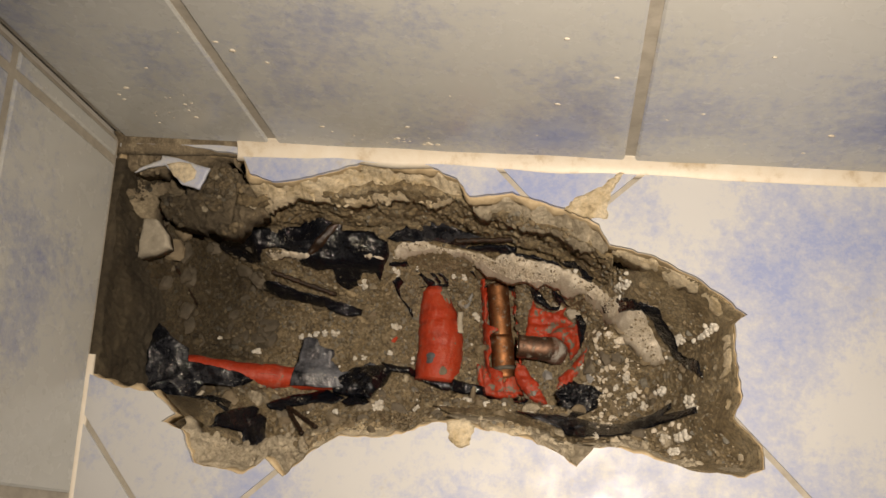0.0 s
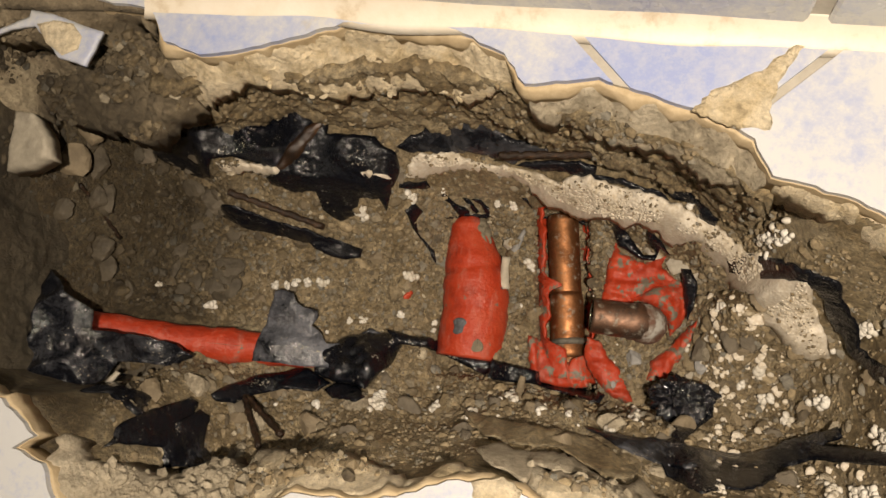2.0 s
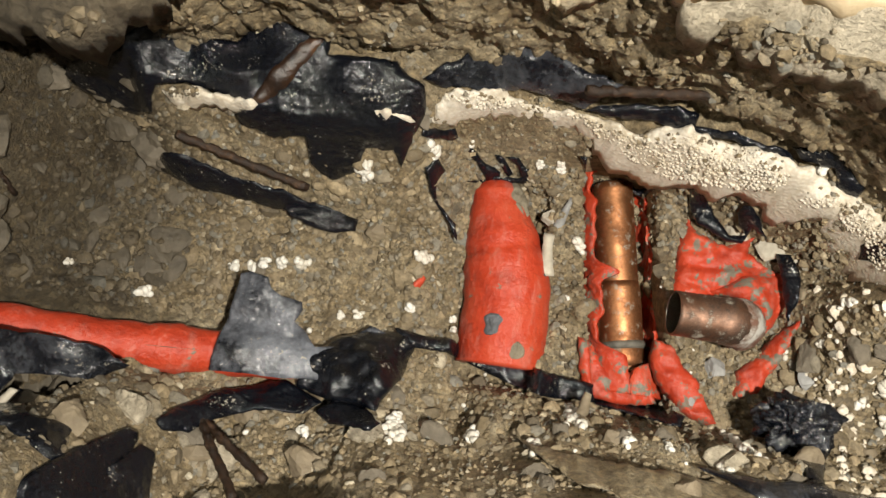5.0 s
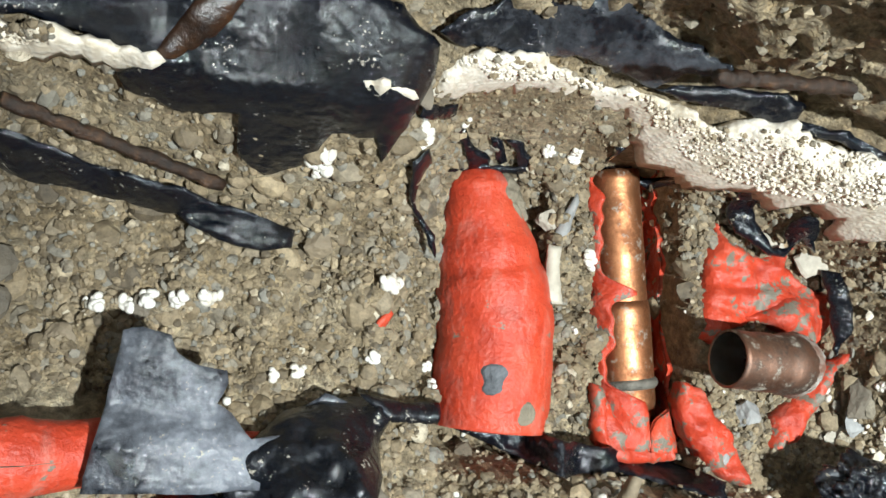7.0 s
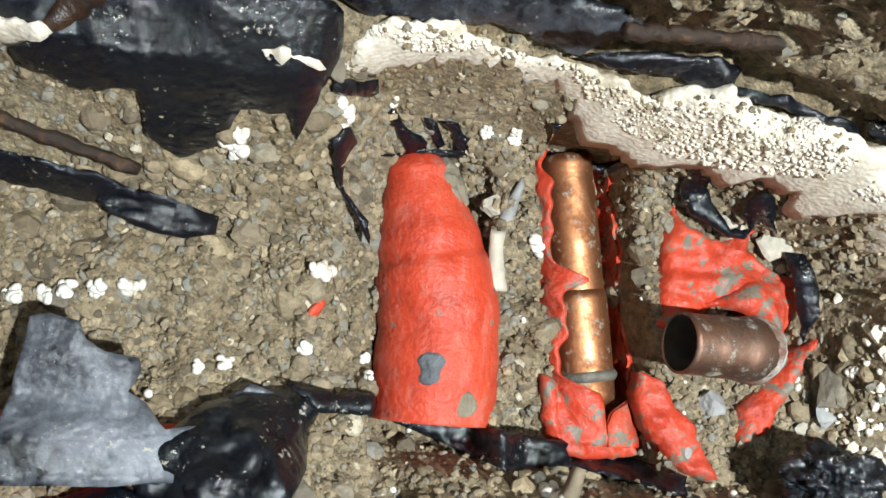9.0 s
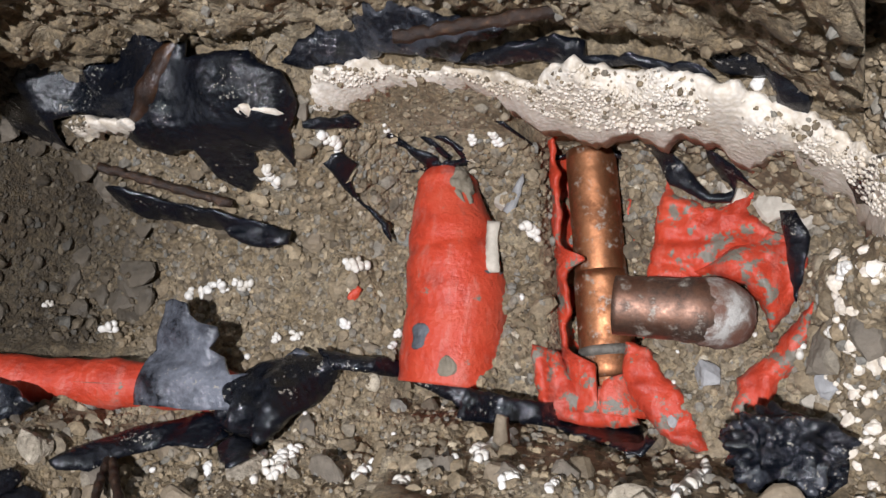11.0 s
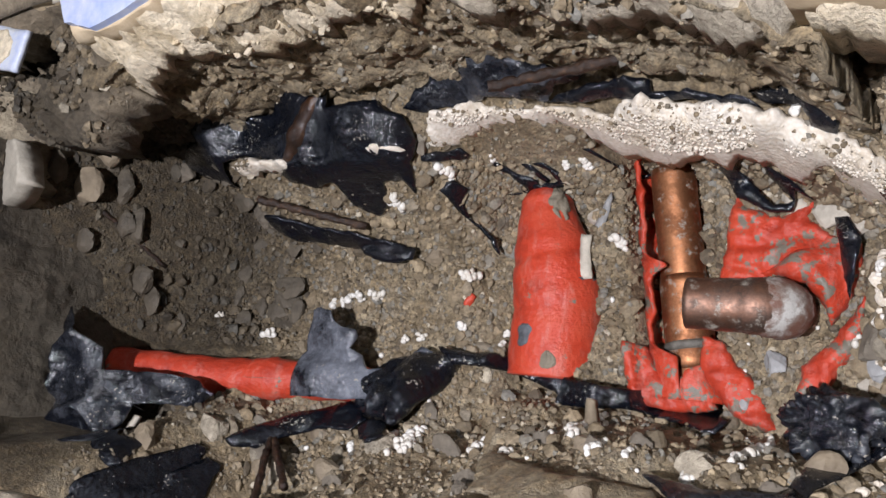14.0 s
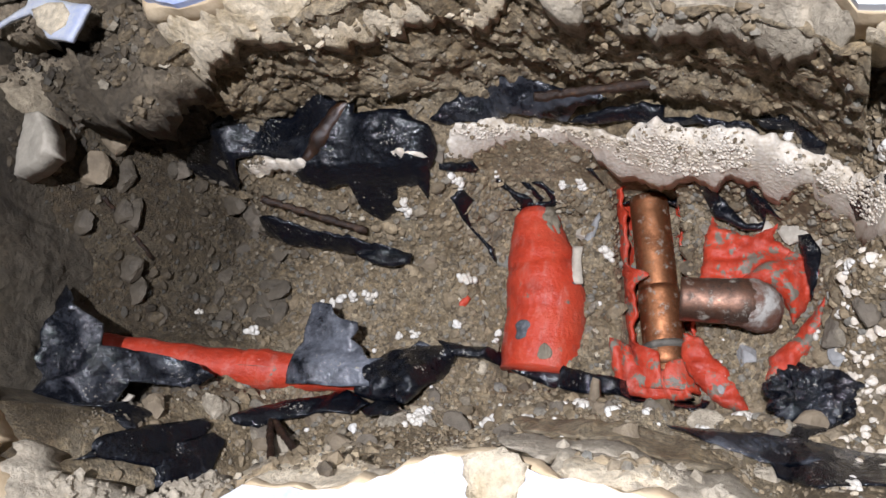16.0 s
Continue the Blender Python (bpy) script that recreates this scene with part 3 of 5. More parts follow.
TAR_SOUTH = [(0.171, -0.131), (0.179, -0.126), (0.189, -0.132), (0.209, -0.127), (0.226, -0.119), (0.245, -0.121), (0.245, -0.125), (0.228, -0.127), (0.207, -0.138), (0.186, -0.143), (0.176, -0.140)]
RED_UPPER = [(0.1463, -0.0501), (0.1484, -0.0436), (0.1522, -0.0485), (0.1623, -0.0519), (0.1711, -0.0484), (0.1705, -0.0533), (0.1753, -0.0566), (0.1805, -0.0663), (0.1815, -0.0749), (0.1784, -0.0759), (0.1736, -0.0725), (0.1627, -0.0702), (0.1541, -0.0730), (0.1496, -0.0780), (0.1449, -0.0765), (0.1451, -0.0686), (0.1461, -0.0593)]
RED_BOW = [(0.1537, -0.0701), (0.1611, -0.0670), (0.1695, -0.0605), (0.1750, -0.0574), (0.1835, -0.0596), (0.1844, -0.0649), (0.1828, -0.0725), (0.1765, -0.0834), (0.1751, -0.0789), (0.1702, -0.0722), (0.1628, -0.0705)]
RED_TONGUE = [(0.1408, -0.0885), (0.1467, -0.0895), (0.1503, -0.0951), (0.1558, -0.0999), (0.1616, -0.1092), (0.1644, -0.1142), (0.1589, -0.1145), (0.1515, -0.1113), (0.1436, -0.1030), (0.1405, -0.0959)]
RED_FOOT = [(0.1149, -0.0911), (0.1206, -0.0921), (0.1236, -0.0978), (0.1288, -0.1010), (0.1387, -0.1003), (0.1424, -0.1038), (0.1446, -0.1096), (0.1380, -0.1115), (0.1281, -0.1114), (0.1199, -0.1104), (0.1167, -0.1027)]
RED_FLANK = [(0.1863, -0.0762), (0.1859, -0.0834), (0.1829, -0.0911), (0.1766, -0.1022), (0.1683, -0.1064), (0.1678, -0.1031), (0.1691, -0.0954), (0.1745, -0.0903), (0.1811, -0.0815)]
RED_SPLINTER = [(0.053, -0.085), (0.059, -0.078), (0.060, -0.079), (0.058, -0.083)]
FOAM_BACK = [(0.0562, -0.0325), (0.0593, -0.0255), (0.0706, -0.0234), (0.0839, -0.0232), (0.1037, -0.0253), (0.1214, -0.0285), (0.1402, -0.0287), (0.1545, -0.0313), (0.1688, -0.0360), (0.1826, -0.0421), (0.1894, -0.0487), (0.1771, -0.0477), (0.1649, -0.0436), (0.1503, -0.0415), (0.1349, -0.0389), (0.1236, -0.0355), (0.1123, -0.0313), (0.0990, -0.0273), (0.0834, -0.0269), (0.0670, -0.0295)]
FOAM_EAST = [(0.1767, -0.0397), (0.1884, -0.0446), (0.2000, -0.0548), (0.2070, -0.0635), (0.2142, -0.0664), (0.2239, -0.0762), (0.2329, -0.0883), (0.2257, -0.0889), (0.2148, -0.0830), (0.2026, -0.0705), (0.1942, -0.0567), (0.1834, -0.0499)]
FOAM_SLIVER = [(-0.0271, -0.0383), (-0.0185, -0.0358), (-0.0076, -0.0370), (0.0043, -0.0395), (0.0019, -0.0408), (-0.0121, -0.0403), (-0.0240, -0.0410)]
FOAM_CURL = [(0.0322, -0.0377), (0.0404, -0.0358), (0.0486, -0.0354), (0.0531, -0.0361), (0.0487, -0.0372), (0.0407, -0.0377)]
NET_A = [(0.0661, -0.0339), (0.0706, -0.0335), (0.0745, -0.0358), (0.0805, -0.0375), (0.0807, -0.0393), (0.0758, -0.0404), (0.0718, -0.0360)]
NET_B = [(0.0777, -0.0335), (0.0812, -0.0338), (0.0851, -0.0373), (0.0836, -0.0382)]
NET_C = [(0.0818, -0.0336), (0.0864, -0.0335), (0.0918, -0.0370), (0.0891, -0.0388), (0.0863, -0.0352)]
NET_D = [(0.0686, -0.0423), (0.0761, -0.0392), (0.0867, -0.0384), (0.0918, -0.0374), (0.0914, -0.0392), (0.0822, -0.0404), (0.0738, -0.0417)]
BANK_SLAB = [(0.0950, -0.1270), (0.1205, -0.1292), (0.1436, -0.1303), (0.1556, -0.1333), (0.1662, -0.1388), (0.1651, -0.1403), (0.1610, -0.1425), (0.1540, -0.1422), (0.1446, -0.1382), (0.1381, -0.1355), (0.1261, -0.1368), (0.1097, -0.1349)]
BANK_LAYER = [(0.1120, -0.1400), (0.1178, -0.1370), (0.1304, -0.1383), (0.1408, -0.1369), (0.1471, -0.1394), (0.1567, -0.1433), (0.1626, -0.1435), (0.1665, -0.1413), (0.1737, -0.1465), (0.1799, -0.1469), (0.1946, -0.1483), (0.2006, -0.1503), (0.1923, -0.1502), (0.1794, -0.1496), (0.1773, -0.1525), (0.1747, -0.1561), (0.1691, -0.1538), (0.1634, -0.1494), (0.1567, -0.1461), (0.1458, -0.1419), (0.1426, -0.1425), (0.1334, -0.1413), (0.1325, -0.1441), (0.1321, -0.1465)]
DRIP_CHIP = [(0.117, -0.148), (0.120, -0.157), (0.125, -0.160), (0.130, -0.158), (0.132, -0.148), (0.126, -0.145)]
JOINT_CHIP = [(0.168, -0.029), (0.173, -0.022), (0.181, -0.018), (0.197, -0.005), (0.202, -0.003), (0.192, -0.018), (0.191, -0.033), (0.184, -0.033)]
LEDGE_NORTH = [(-0.024, -0.011), (0.015, -0.013), (0.024, -0.008), (0.050, -0.002), (0.093, -0.002), (0.117, -0.018), (0.103, -0.019), (0.092, -0.020), (0.081, -0.017), (0.069, -0.017), (0.056, -0.019), (0.043, -0.023), (0.033, -0.023), (0.023, -0.024), (0.011, -0.024), (0.001, -0.029), (-0.010, -0.030), (-0.015, -0.023)]
LEDGE_NORTH_EAST = [(0.114, -0.019), (0.138, -0.015), (0.168, -0.025), (0.188, -0.032), (0.195, -0.045), (0.190, -0.048), (0.173, -0.040), (0.153, -0.033), (0.130, -0.028), (0.117, -0.027)]
LEDGE_EAST = [(0.193, -0.042), (0.214, -0.047), (0.241, -0.059), (0.266, -0.078), (0.258, -0.081), (0.239, -0.066), (0.215, -0.054), (0.195, -0.048)]
LEDGE_SIDE = [(0.260, -0.081), (0.261, -0.103), (0.264, -0.120), (0.260, -0.131), (0.256, -0.132), (0.255, -0.118), (0.254, -0.102), (0.253, -0.085)]
LEDGE_SOUTH = [(0.131, -0.150), (0.157, -0.152), (0.173, -0.157), (0.183, -0.164), (0.191, -0.154), (0.205, -0.152), (0.237, -0.159), (0.263, -0.161), (0.274, -0.155), (0.269, -0.146), (0.259, -0.154), (0.233, -0.153), (0.207, -0.144), (0.189, -0.151), (0.177, -0.149), (0.159, -0.144), (0.132, -0.142)]
LEDGE_SOUTH_MID = [(0.1130, -0.1480), (0.0880, -0.1590), (0.0610, -0.1600), (0.0460, -0.1700), (0.0310, -0.1680), (0.0307, -0.1532), (0.0660, -0.1485), (0.0786, -0.1498), (0.0938, -0.1527), (0.1019, -0.1491), (0.1063, -0.1450), (0.1190, -0.1466), (0.1268, -0.1497), (0.1357, -0.1502), (0.1358, -0.1451), (0.1388, -0.1427), (0.1474, -0.1438), (0.1517, -0.1436), (0.1596, -0.1470), (0.1655, -0.1505)]
LEDGE_SOUTH_WEST = [(-0.027, -0.165), (-0.016, -0.182), (0.014, -0.185), (0.023, -0.172), (0.035, -0.184), (0.047, -0.169), (0.031, -0.160), (0.016, -0.159), (0.008, -0.166), (-0.008, -0.165), (-0.018, -0.164), (-0.025, -0.156)]
LEDGE_WEST = [(-0.093, -0.087), (-0.097, -0.067), (-0.102, -0.029), (-0.092, -0.016), (-0.080, -0.013), (-0.061, -0.017), (-0.083, -0.022), (-0.083, -0.039), (-0.084, -0.059), (-0.089, -0.073)]
LEDGE_CORNER = [(-0.106, 0.006), (-0.023, 0.004), (-0.025, -0.010), (-0.031, -0.006), (-0.046, -0.009), (-0.061, -0.016), (-0.080, -0.014), (-0.092, -0.017), (-0.097, -0.025)]
LEDGE_SLAB = [(-0.077, -0.027), (-0.053, -0.021), (-0.045, -0.011), (-0.038, -0.001), (-0.025, -0.012), (-0.009, -0.031), (-0.020, -0.042), (-0.031, -0.047), (-0.056, -0.042), (-0.073, -0.037)]
GLAZE_BIT = [(-0.0702, -0.0078), (-0.0553, -0.0105), (-0.0386, -0.0148), (-0.0425, -0.0282), (-0.0541, -0.0258), (-0.0672, -0.0141), (-0.0772, -0.0161), (-0.0853, -0.0201), (-0.0825, -0.0170), (-0.0703, -0.0108)]
GLAZE_CHIP = [(-0.0654, -0.0138), (-0.0590, -0.0120), (-0.0512, -0.0126), (-0.0463, -0.0174), (-0.0466, -0.0224), (-0.0524, -0.0252), (-0.0600, -0.0209)]
CRUMBS_WEST = [(-0.008, -0.084, 2.0), (-0.001, -0.083, 2.0), (0.004, -0.082, 2.0), (0.010, -0.081, 2.0), (0.016, -0.080, 2.0), (-0.035, -0.098, 2.3), (0.058, -0.072, 2.5), (0.033, -0.096, 1.5), (0.039, -0.095, 1.6), (0.056, -0.090, 1.7), (0.114, -0.119, 4.6), (0.128, -0.123, 2.2), (0.061, -0.131, 3.6), (0.083, -0.129, 2.6), (0.101, -0.129, 2.6), (0.139, -0.123, 1.5), (0.165, -0.119, 2.6), (0.164, -0.121, 2.2), (0.155, -0.127, 2.0), (0.036, -0.049, 3.4), (0.058, -0.039, 2.6), (0.094, -0.034, 1.6), (0.101, -0.034, 1.9), (0.072, -0.095, 1.3), (0.071, -0.091, 1.3), (0.182, -0.087, 2.0), (0.176, -0.036, 1.7), (0.152, -0.023, 1.7), (0.027, -0.031, 1.3), (0.111, -0.059, 2.6), (0.110, -0.078, 1.2), (0.150, -0.083, 1.4), (-0.061, -0.092, 1.4), (0.070, -0.033, 1.2)]
CRUMBS_EAST = [(0.203, -0.052, 3.6), (0.192, -0.117, 1.4), (0.123, -0.135, 1.5), (0.058, -0.128, 3.0), (0.248, -0.082, 3.8), (0.205, -0.055, 2.8), (0.237, -0.080, 3.6), (0.193, -0.140, 2.6), (0.232, -0.137, 4.0), (0.240, -0.136, 3.8), (0.235, -0.145, 3.6), (0.244, -0.115, 3.4), (0.244, -0.120, 3.0), (0.212, -0.095, 2.4), (0.216, -0.105, 2.4), (0.206, -0.101, 1.8), (0.191, -0.084, 1.6), (0.223, -0.113, 2.4), (0.193, -0.072, 1.8), (0.231, -0.105, 2.6), (0.052, -0.130, 2.2), (0.031, -0.135, 2.0)]

# ---- the room: floor, walls, joints ----
LEFT_A, LEFT_B = (-0.097, 0.0), (0.069, -1.4)
left_x = lambda y: LEFT_A[0] + (LEFT_B[0] - LEFT_A[0]) * y / -1.4


def tiled_floor():
    from mathutils.geometry import delaunay_2d_cdt
    rim = RIM
    verts, edges = [Vector(p) for p in rim], [(k, (k + 1) % len(rim)) for k in range(len(rim))]

    def line(a, b):
        verts.extend((Vector(a), Vector(b)))
        edges.append((len(verts) - 2, len(verts) - 1))

    box = [(left_x(0), 0.0), (1.0, 0.0), (1.0, -1.4), (left_x(-1.4), -1.4)]
    for k in range(4):
        line(box[k], box[(k + 1) % 4])
    side, half, far = 0.366, 0.0021, 3.0
    sums = [-0.242 + side * k for k in range(-4, 5)]
    gaps = [0.214 + side * k for k in range(-2, 7)]
    for c in sums:
        for h in (-half, half):
            line((-far, c + h + far), (far, c + h - far))
    for c in gaps:
        for h in (-half, half):
            line((-far, -far - c - h), (far, far - c - h))
    v, _, f, _, _, _ = delaunay_2d_cdt(verts, edges, [], 0, 1e-6)
    v = np.array([tuple(p) for p in v])
    f = [tuple(t) for t in f]
    mid = np.array([v[list(t)].mean(0) for t in f])
    out = inner(mid[:, 0], mid[:, 1], rim) < 0
    room = inner(mid[:, 0], mid[:, 1], box) > 0
    groups, joint = {}, []
    for t, m, a, b in zip(f, mid, out, room):
        if not (a and b):
            continue
        i = min(range(len(sums)), key=lambda k: abs(m[0] + m[1] - sums[k]))
        j = min(range(len(gaps)), key=lambda k: abs(m[0] - m[1] - gaps[k]))
        if abs(m[0] + m[1] - sums[i]) < half or abs(m[0] - m[1] - gaps[j]) < half:
            joint.append(t)
        else:
            key = (math.floor((m[0] + m[1] - sums[0]) / side), math.floor((m[0] - m[1] - gaps[0]) / side))
            groups.setdefault(key, []).append(t)
    return v, groups, joint


floor = thing("floor", "bathroom floor of pale blue diagonal ceramic tiles, broken open", "floor", kind="structure")


def slab(v, faces, z, thick):
    used = sorted({k for t in faces for k in t})
    back = {k: n for n, k in enumerate(used)}
    p = np.column_stack((v[used], np.full(len(used), z)))
    return shut(p, [tuple(back[k] for k in t) for t in faces], thick)


fv, tile_groups, joint_faces = tiled_floor()
for key in sorted(tile_groups):
    ob = part("tile", slab(fv, tile_groups[key], 0.0, 0.004), FLOOR_GLAZE, floor, "", False)
part("grout", slab(fv, joint_faces, -0.0012, 0.004), GROUT, floor, "", False)
bed = slab(fv, [t for g in tile_groups.values() for t in g] + joint_faces, -0.0044, 0.0085)
part("tile_biscuit", bed, BISCUIT, floor, "cream tile body and adhesive at the broken edge", False)
chip = drape(JOINT_CHIP, lambda x, y: 0.0006 + 0.0003 * grain(x, y, 0.004, 3), 0.002, 0.002, 0.0014, 4, 0.0004)
part("chipped_edge", drape(DRIP_CHIP, lambda x, y: 0.0006 + 0.0003 * grain(x, y, 0.004, 3), 0.002, 0.002, 0.0014, 4, 0.0004), CREAM_BED, floor, "cream patch where the glaze has chipped at the hole")
part("chipped_joint", chip, CREAM_BED, floor, "cream patch where the glaze has chipped along a joint")


def broken_lip():
    """The uneven lip of tile body and adhesive that is left inside the broken glaze."""
    rim = np.array(RIM)
    way = np.roll(rim, -3, 0) - np.roll(rim, 3, 0)
    side = np.column_stack((-way[:, 1], way[:, 0])) / np.linalg.norm(way, axis=1)[:, None]
    if (inner(*(rim + side * 0.003).T, RIM) > 0).mean() < 0.5:
        side = -side
    wide = 0.0003 + 0.0042 * np.clip(0.08 + 0.9 * grain(rim[:, 0], rim[:, 1], 0.022, 5) + 0.5 * grain(rim[:, 0], rim[:, 1], 0.006, 6), 0, 1.2)
    rows = [np.column_stack((rim + side * o[:, None], z)) for o, z in (
        (0 * wide - 0.001, 0 * wide - 0.0052), (0 * wide + 0.0002, 0 * wide - 0.0022), (wide * 0.6, -0.0035 + 0.0008 * grain(rim[:, 0], rim[:, 1], 0.005, 2)),
        (wide, -0.0062 + 0.001 * grain(rim[:, 0], rim[:, 1], 0.004, 3)), (wide * 0.7, 0 * wide - 0.0135), (0 * wide - 0.001, 0 * wide - 0.0125))]
    n = len(rim)
    faces = [(a * n + k, a * n + (k + 1) % n, (a + 1) % 6 * n + (k + 1) % n, (a + 1) % 6 * n + k) for a in range(6) for k in range(n)]
    return np.vstack(rows), faces


part("broken_lip", broken_lip(), BISCUIT, floor, "cream lip of tile body along the broken edge")


def tiled_wall(wall, start, way, length, columns, rows, top):
    """Tiles on a wall that runs from start along way; columns and rows: the joints."""
    way = Vector((*way, 0)).normalized()
    out = Vector((way.y, -way.x, 0))
    base = Vector((*start, 0))
    place_at = lambda u, z, d: base + way * u + out * d + Vector((0, 0, z))
    for a, b in zip(columns, columns[1:]):
        for c, d in zip(rows, rows[1:]):
            u0, u1, z0, z1 = a + 0.0028, b - 0.0028, c + 0.0028, d - 0.0028
            if u1 - u0 < 0.004:
                continue
            bm = bmesh.new()
            lip = 0.0012
            ring = [[bm.verts.new(place_at(u, z, depth)) for u, z in ((u0 + e, z0 + e), (u1 - e, z0 + e), (u1 - e, z1 - e), (u0 + e, z1 - e))] for depth, e in ((0.0, 0), (0.0052, 0), (0.006, lip))]
            for low, high in zip(ring, ring[1:]):
                for k in range(4):
                    bm.faces.new((low[k], low[(k + 1) % 4], high[(k + 1) % 4], high[k]))
            bm.faces.new(ring[-1])
            bmesh.ops.recalc_face_normals(bm, faces=bm.faces)
            part("tile", bm, WALL_GLAZE, wall, "", False)
    u = columns[0], columns[-1]
    pts = [place_at(x, z, d) for d in (0.0, 0.0045) for x, z in ((u[0], rows[0]), (u[1], rows[0]), (u[1], rows[-1]), (u[0], rows[-1]))]
    part("grout", (pts, [(4, 5, 6, 7), (0, 1, 5, 4), (1, 2, 6, 5), (2, 3, 7, 6), (3, 0, 4, 7)]), GROUT, wall, "", False)


def wall_box(name, a, b, thick, tall, label, base=-0.2):
    a, b = Vector((*a, 0)), Vector((*b, 0))
    side = (b - a).normalized()
    out = Vector((-side.y, side.x, 0)) * thick
    pts = [p + Vector((0, 0, z)) for z in (base, tall) for p in (a, b, b + out, a + out)]
    ob = part(name, (pts, [(3, 2, 1, 0), (4, 5, 6, 7), (0, 1, 5, 4), (1, 2, 6, 5), (2, 3, 7, 6), (3, 0, 4, 7)]), PLASTER, None, "", False)
    return tagged(ob, label, "wall", "", "structure")


back_wall = wall_box("wall_north", (-0.3, 0.006), (1.1, 0.006), 0.1, 2.3, "bathroom wall with glossy mottled blue-grey tiles")
side_wall = wall_box("wall_west", (LEFT_B[0] - 0.006, -1.5), (LEFT_A[0] - 0.006, 0.006), 0.1, 2.3, "bathroom wall with glossy mottled blue-grey tiles")
# two unseen walls and a ceiling, added to bounce torch light back
wall_box("bounce_wall_east", (1.0, 0.1), (1.0, -1.5), 0.1, 2.3, "plain bathroom wall")
wall_box("bounce_wall_south", (1.1, -1.4), (-0.2, -1.4), 0.1, 2.3, "plain bathroom wall")
lid = part("ceiling", ([(x, y, z) for z in (2.3, 2.4) for x, y in ((-0.3, -1.5), (1.1, -1.5), (1.1, 0.1), (-0.3, 0.1))], [(3, 2, 1, 0), (4, 5, 6, 7), (0, 1, 5, 4), (1, 2, 6, 5), (2, 3, 7, 6), (3, 0, 4, 7)]), PLASTER, None, "", False)
tagged(lid, "plain white bathroom ceiling", "ceiling", "", "structure")
tiled_wall(back_wall, (-0.096, 0.006), (1, 0), 1.1, [0.0, 0.096, 0.297, 0.498, 0.699, 0.9, 1.096], [0.0, 0.25, 0.5, 0.75, 1.0], 1.0)
west = (Vector((*LEFT_A, 0)) - Vector((*LEFT_B, 0))).normalized()
tiled_wall(side_wall, (LEFT_B[0] - 0.006, LEFT_B[1]), (west.x, west.y), 1.4, [0.2, 0.398, 0.599, 0.8, 1.001, 1.202, 1.394, 1.409], [0.0, 0.103, 0.353, 0.603, 0.853], 0.9)


def bead(name, a, b, wide, label, mat=SEALANT):
    """A hollow-faced line of sealant in the corner between wall and floor."""
    n = 120
    side = (Vector(b) - Vector(a)).normalized()
    out = Vector((side.y, -side.x, 0))
    pts, faces = [], []
    for k in range(n + 1):
        p = Vector(a).lerp(Vector(b), k / n)
        w = wide * (1 + 0.16 * float(grain(np.array([k * (b[0] - a[0]) / n]), np.array([0.2]), 0.03, 3)[0]))
        for s in range(6):
            f = s / 5
            pts.append(p + out * (w * (1 - f) ** 1.5 - 0.002) + Vector((0, 0, w * 0.8 * f ** 1.5 - 0.0006)))
        pts.append(p - out * 0.003 + Vector((0, 0, -0.001)))
    for k in range(n):
        for s in range(7):
            faces.append((k * 7 + s, (k + 1) * 7 + s, (k + 1) * 7 + (s + 1) % 7, k * 7 + (s + 1) % 7))
    ob = part(name, (pts, faces), mat)
    return tagged(ob, label, "sealant", "", "structure")


bead("sealant_joint", (-0.022, 0.0, 0), (1.0, 0.0, 0), 0.011, "off-white stained sealant between tiled wall and floor")
bead("sealant_joint", (left_x(-1.4), -1.4, 0), (left_x(-0.13), -0.13, 0), 0.0045, "off-white sealant between side wall and floor")

bead("mortar_joint", (-0.099, 0.0, -0.002), (-0.018, 0.0, -0.002), 0.010, "crumbling brown mortar along the foot of the wall", BROWN_BED)

# ---- the dug ground ----
GX, GY = np.meshgrid(np.arange(-0.125, 0.285, 0.00085), np.arange(-0.20, 0.012, 0.00085))
GZ = ground(GX, GY)
keep = inner(GX, GY, RIM_BACK + RIM_FRONT) > -0.008 - 0.018 * (GY > -0.06)
keep &= GY < 0.004
index = np.full(GX.shape, -1)
index[keep] = np.arange(keep.sum())
quad = keep[:-1, :-1] & keep[1:, :-1] & keep[:-1, 1:] & keep[1:, 1:]
qi, qj = np.nonzero(quad)
faces = np.column_stack((index[qi, qj], index[qi, qj + 1], index[qi + 1, qj + 1], index[qi + 1, qj]))
soil = part("ground", (np.column_stack((GX[keep], GY[keep], GZ[keep])), faces), EARTH)
tagged(soil, "dug-out brown sandy earth and crumbling screed under the floor", "ground", "", "structure")
top = lambda x, y: float(ground(np.array([x]), np.array([y]))[0])


